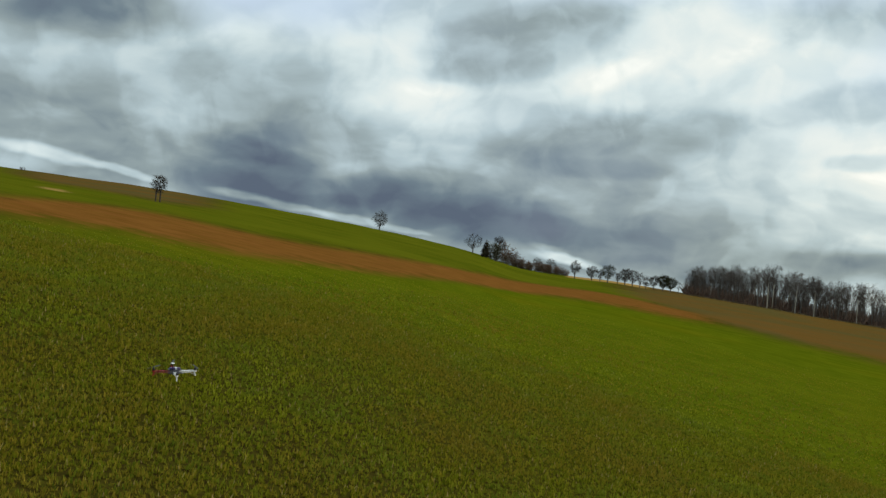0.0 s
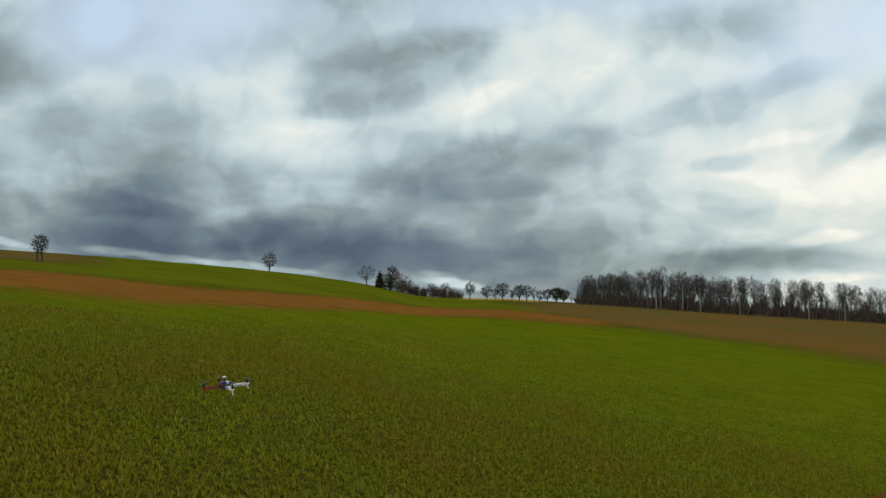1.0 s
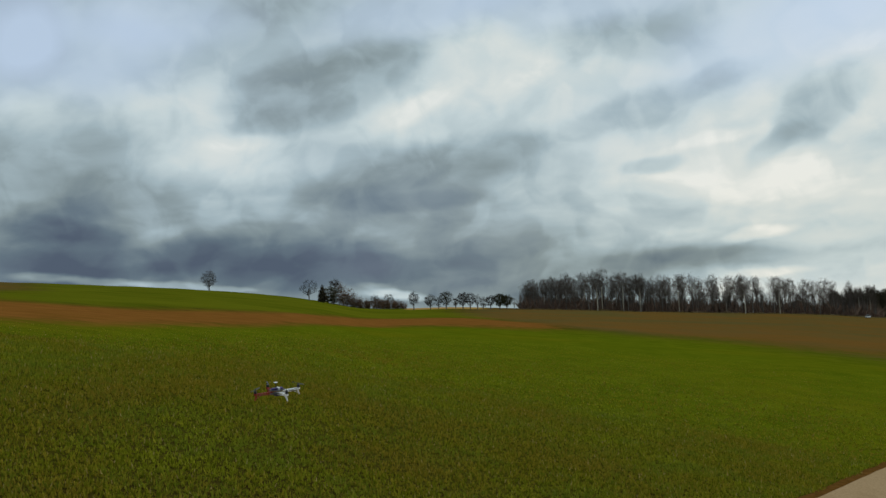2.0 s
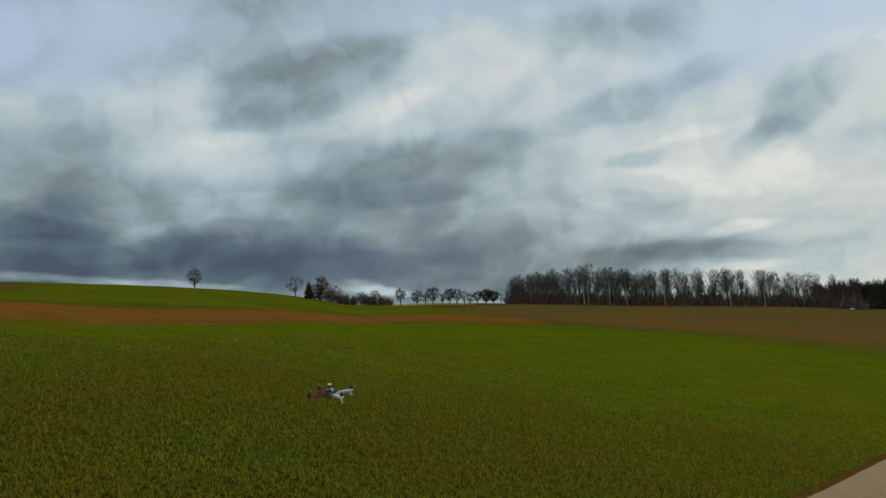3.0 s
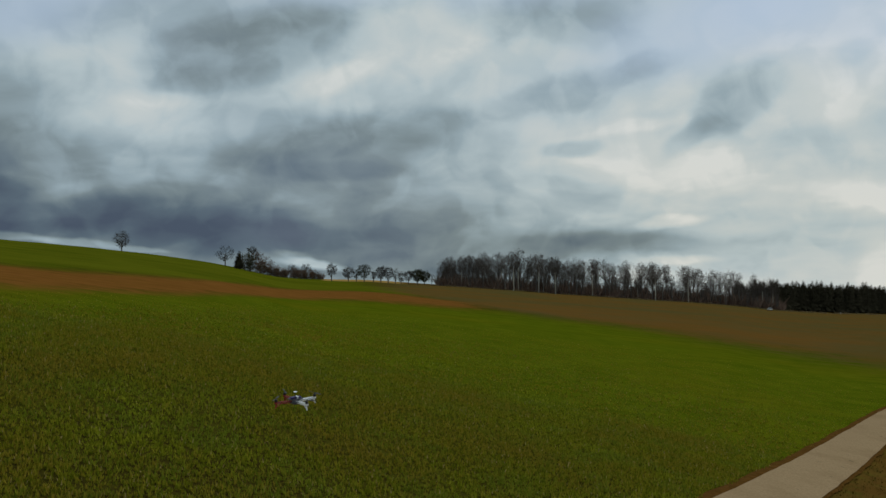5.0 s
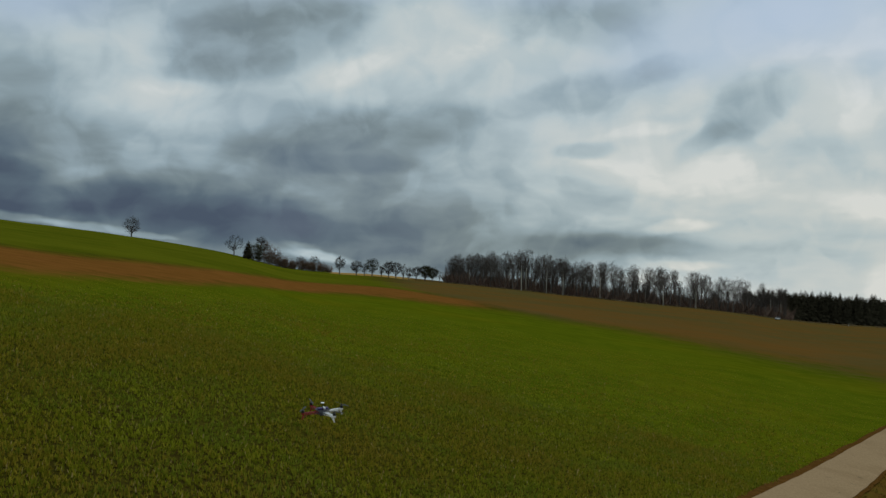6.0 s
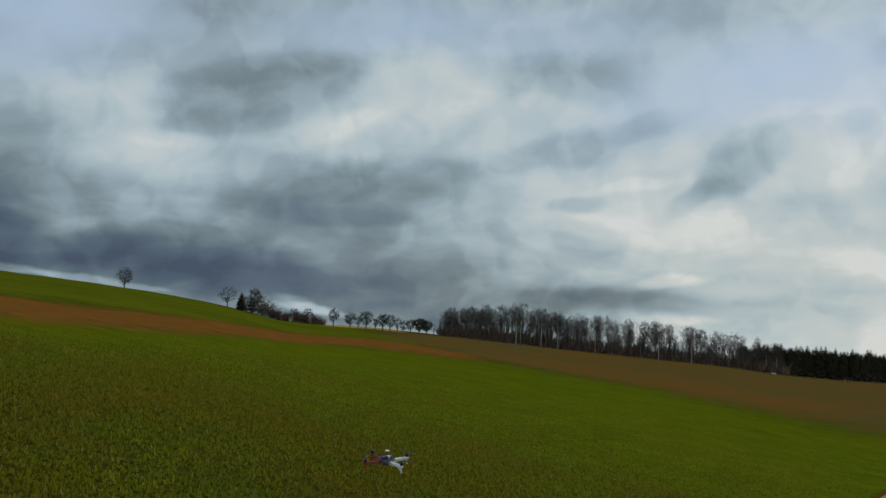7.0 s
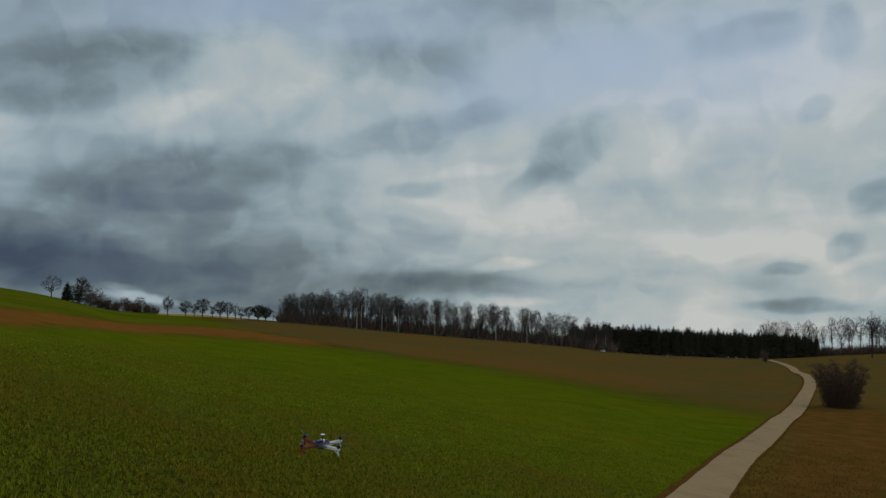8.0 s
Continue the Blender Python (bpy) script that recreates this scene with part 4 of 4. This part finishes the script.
# ---- far small things at the edge of the wood ----
WHITE_PAINT = mottled("white_paint", (0.70, 0.70, 0.68), (0.80, 0.80, 0.78), 8.0, 0.4, 0.05, 0.002)
DARK_GLASS = Nodes("dark_glass", 0.1).colour((0.02, 0.024, 0.028)).mat
RUBBER = mottled("rubber", (0.015, 0.015, 0.015), (0.03, 0.03, 0.03), 20.0)


def parked_car(x, y, turn):
    root = thing("car", "small white car parked at the edge of the wood", "car", at=on_ground(x, y), turn=turn)
    bm = bmesh.new()
    block(bm, (1.7, 4.1, 0.62), (0, 0, 0.62), 0.10)
    part("body", bm, WHITE_PAINT, root, smooth=True)
    bm = bmesh.new()
    block(bm, (1.45, 2.3, 0.52), (0, -0.25, 1.17), 0.16)
    part("cabin", bm, DARK_GLASS, root, "dark glazed cabin", True)
    bm = bmesh.new()
    block(bm, (1.30, 1.5, 0.06), (0, -0.25, 1.45), 0.02)
    part("roof", bm, WHITE_PAINT, root)
    for sx in (-0.78, 0.78):
        for sy in (-1.25, 1.25):
            bm = bmesh.new()
            strut(bm, (sx - 0.1, sy, 0.31), (sx + 0.1, sy, 0.31), 0.31, 0.31, 14)
            part("wheel", bm, RUBBER, root, "black tyre")
    return root


parked_car(*at_bearing(28.0, 448), -20)
for az, r in ((31.8, 470), (35.3, 490), (35.75, 488)):
    bm = bmesh.new()
    strut(bm, (0, 0, -0.2), (0, 0, 1.0), 0.10, 0.09, 8)
    strut(bm, (0, 0, 1.0), (0, 0, 1.1), 0.09, 0.02, 8)
    post = part("marker_post", bm, WHITE_PAINT, None)
    post.location = on_ground(*at_bearing(az, r))
    tagged(post, "short white marker post at the field edge", "post", "marker posts by the wood")

# ---- the hovering quadcopter ----
RED_ARM = mottled("red_nylon", (0.30, 0.012, 0.010), (0.40, 0.020, 0.014), 30.0, 0.45, 0.1, 0.001)
WHITE_ARM = mottled("white_nylon", (0.88, 0.88, 0.88), (0.93, 0.93, 0.92), 30.0, 0.45, 0.1, 0.001)
BLACK_METAL = mottled("black_anodised", (0.012, 0.012, 0.014), (0.025, 0.025, 0.028), 40.0, 0.35, 0.1, 0.001)
BOARD = mottled("dark_board", (0.02, 0.02, 0.03), (0.04, 0.035, 0.05), 40.0, 0.5, 0.1, 0.001)
PURPLE = mottled("purple_wrap", (0.070, 0.042, 0.190), (0.105, 0.062, 0.260), 40.0, 0.45, 0.1, 0.001)
BLADE = mottled("black_blade", (0.02, 0.02, 0.02), (0.035, 0.035, 0.035), 40.0, 0.5, 0.05, 0.001)


def quadcopter(at, turn, tip, reach):
    root = thing("quadcopter", "hovering quadcopter with two red and two white arms", "drone")
    root.matrix_basis = Matrix.Translation(at) @ pose(0, 0, 0, tip, 0, 0) @ pose(0, 0, 0, 0, 0, turn)
    for name, z in (("lower_plate", -0.018), ("upper_plate", 0.022)):
        bm = bmesh.new()
        bmesh.ops.create_circle(bm, cap_ends=True, radius=0.085, segments=8, matrix=pose(0, 0, z, 0, 0, 22.5))
        top = bmesh.ops.extrude_face_region(bm, geom=bm.faces[:])
        bmesh.ops.translate(bm, verts=[v for v in top["geom"] if isinstance(v, bmesh.types.BMVert)], vec=(0, 0, 0.004))
        part(name, bm, BOARD, root, "dark circuit board plate")
    bm = bmesh.new()
    block(bm, (0.042, 0.120, 0.020), (0, 0, 0.036), 0.005)
    part("battery", bm, PURPLE, root, "purple wrapped battery pack", True)
    bm = bmesh.new()
    block(bm, (0.046, 0.024, 0.024), (0, 0.015, 0.037), 0.003)
    part("battery_strap", bm, WHITE_ARM, root, "pale strap round the battery")
    bm = bmesh.new()
    block(bm, (0.05, 0.06, 0.020), (0, 0, -0.030), 0.005)
    part("receiver", bm, PURPLE, root, "purple-blue box under the plate")
    bm = bmesh.new()
    strut(bm, (0.045, -0.03, 0.02), (0.045, -0.03, 0.106), 0.005, 0.004, 8)
    part("mast", bm, BLACK_METAL, root, "thin black mast")
    bm = bmesh.new()
    strut(bm, (0.045, -0.03, 0.106), (0.045, -0.03, 0.110), 0.014, 0.022, 18)
    strut(bm, (0.045, -0.03, 0.110), (0.045, -0.03, 0.114), 0.022, 0.019, 18)
    part("antenna_disc", bm, WHITE_ARM, root, "round white antenna on the mast")
    for n in range(4):
        look_of, tint = (WHITE_ARM, "white") if n < 2 else (RED_ARM, "red")
        spin = pose(0, 0, 0, 0, 0, 90 * n)

        def v(x, y, z):
            return spin @ Vector((x, y, z))

        bm = bmesh.new()
        # two rails with cross webs, as moulded arms have
        for side in (-1, 1):
            strut(bm, v(0.05, side * 0.020, 0.004), v(reach - 0.01, side * 0.010, 0.010), 0.0042, 0.0040, 6)
            strut(bm, v(0.05, side * 0.022, -0.016), v(reach - 0.02, side * 0.010, -0.007), 0.0036, 0.0034, 6)
        for i in range(5):
            a = 0.07 + i * (reach - 0.10) / 5
            b = a + (reach - 0.10) / 5
            strut(bm, v(a, -0.018, 0.004), v(b, 0.014, 0.006), 0.0034, 0.0034, 5)
            strut(bm, v(a, 0.0, 0.006), v(b, 0.0, -0.012), 0.0034, 0.0034, 5)
        strut(bm, v(reach, 0, -0.004), v(reach, 0, 0.014), 0.018, 0.017, 14)
        arm = part("arm", bm, look_of, root, tint + " moulded nylon arm")
        bm = bmesh.new()
        strut(bm, v(reach - 0.014, 0, 0.0), v(reach + 0.008, 0, -0.060), 0.010, 0.0060, 7)
        strut(bm, v(reach - 0.075, 0, -0.008), v(reach + 0.004, 0, -0.046), 0.0035, 0.0035, 6)
        part("leg", bm, look_of, arm, tint + " landing leg")
        bm = bmesh.new()
        strut(bm, v(reach, 0, 0.014), v(reach, 0, 0.040), 0.0165, 0.0165, 16)
        strut(bm, v(reach, 0, 0.040), v(reach, 0, 0.046), 0.0165, 0.009, 16)
        strut(bm, v(reach, 0, 0.046), v(reach, 0, 0.062), 0.005, 0.003, 8)
        part("motor", bm, BLACK_METAL, arm, "black brushless motor")
        # a slim two-bladed propeller at rest
        bm = bmesh.new()
        swing = 0.6 + 1.1 * n
        for k in (1, -1):
            c, d = math.cos(swing) * k, math.sin(swing) * k
            ring = []
            for along, half, lift in ((0.006, 0.005, 0.0), (0.045, 0.010, 0.003), (0.095, 0.007, 0.001), (0.118, 0.003, 0.0)):
                for sgn in (1, -1):
                    ring.append([bm.verts.new(v(reach + c * along - d * half * sgn, d * along + c * half * sgn, 0.056 + sgn * lift + up)) for up in (0.0, 0.0018)])
            for i in range(0, 6, 2):
                a, b, e, f = ring[i], ring[i + 1], ring[i + 3], ring[i + 2]
                for one, two, three, four in ((a[1], b[1], e[1], f[1]), (a[0], f[0], e[0], b[0]), (a[0], a[1], f[1], f[0]), (b[0], e[0], e[1], b[1])):
                    bm.faces.new((one, two, three, four))
            bm.faces.new((ring[0][0], ring[1][0], ring[1][1], ring[0][1]))
            bm.faces.new((ring[6][0], ring[6][1], ring[7][1], ring[7][0]))
        strut(bm, v(reach, 0, 0.052), v(reach, 0, 0.061), 0.007, 0.006, 10)
        part("propeller", bm, BLADE, arm, "slim black two-bladed propeller")
    return root


quadcopter((-2.373, 10.300, 5.279), 30.0 - 90.0, 8.0, 0.245)
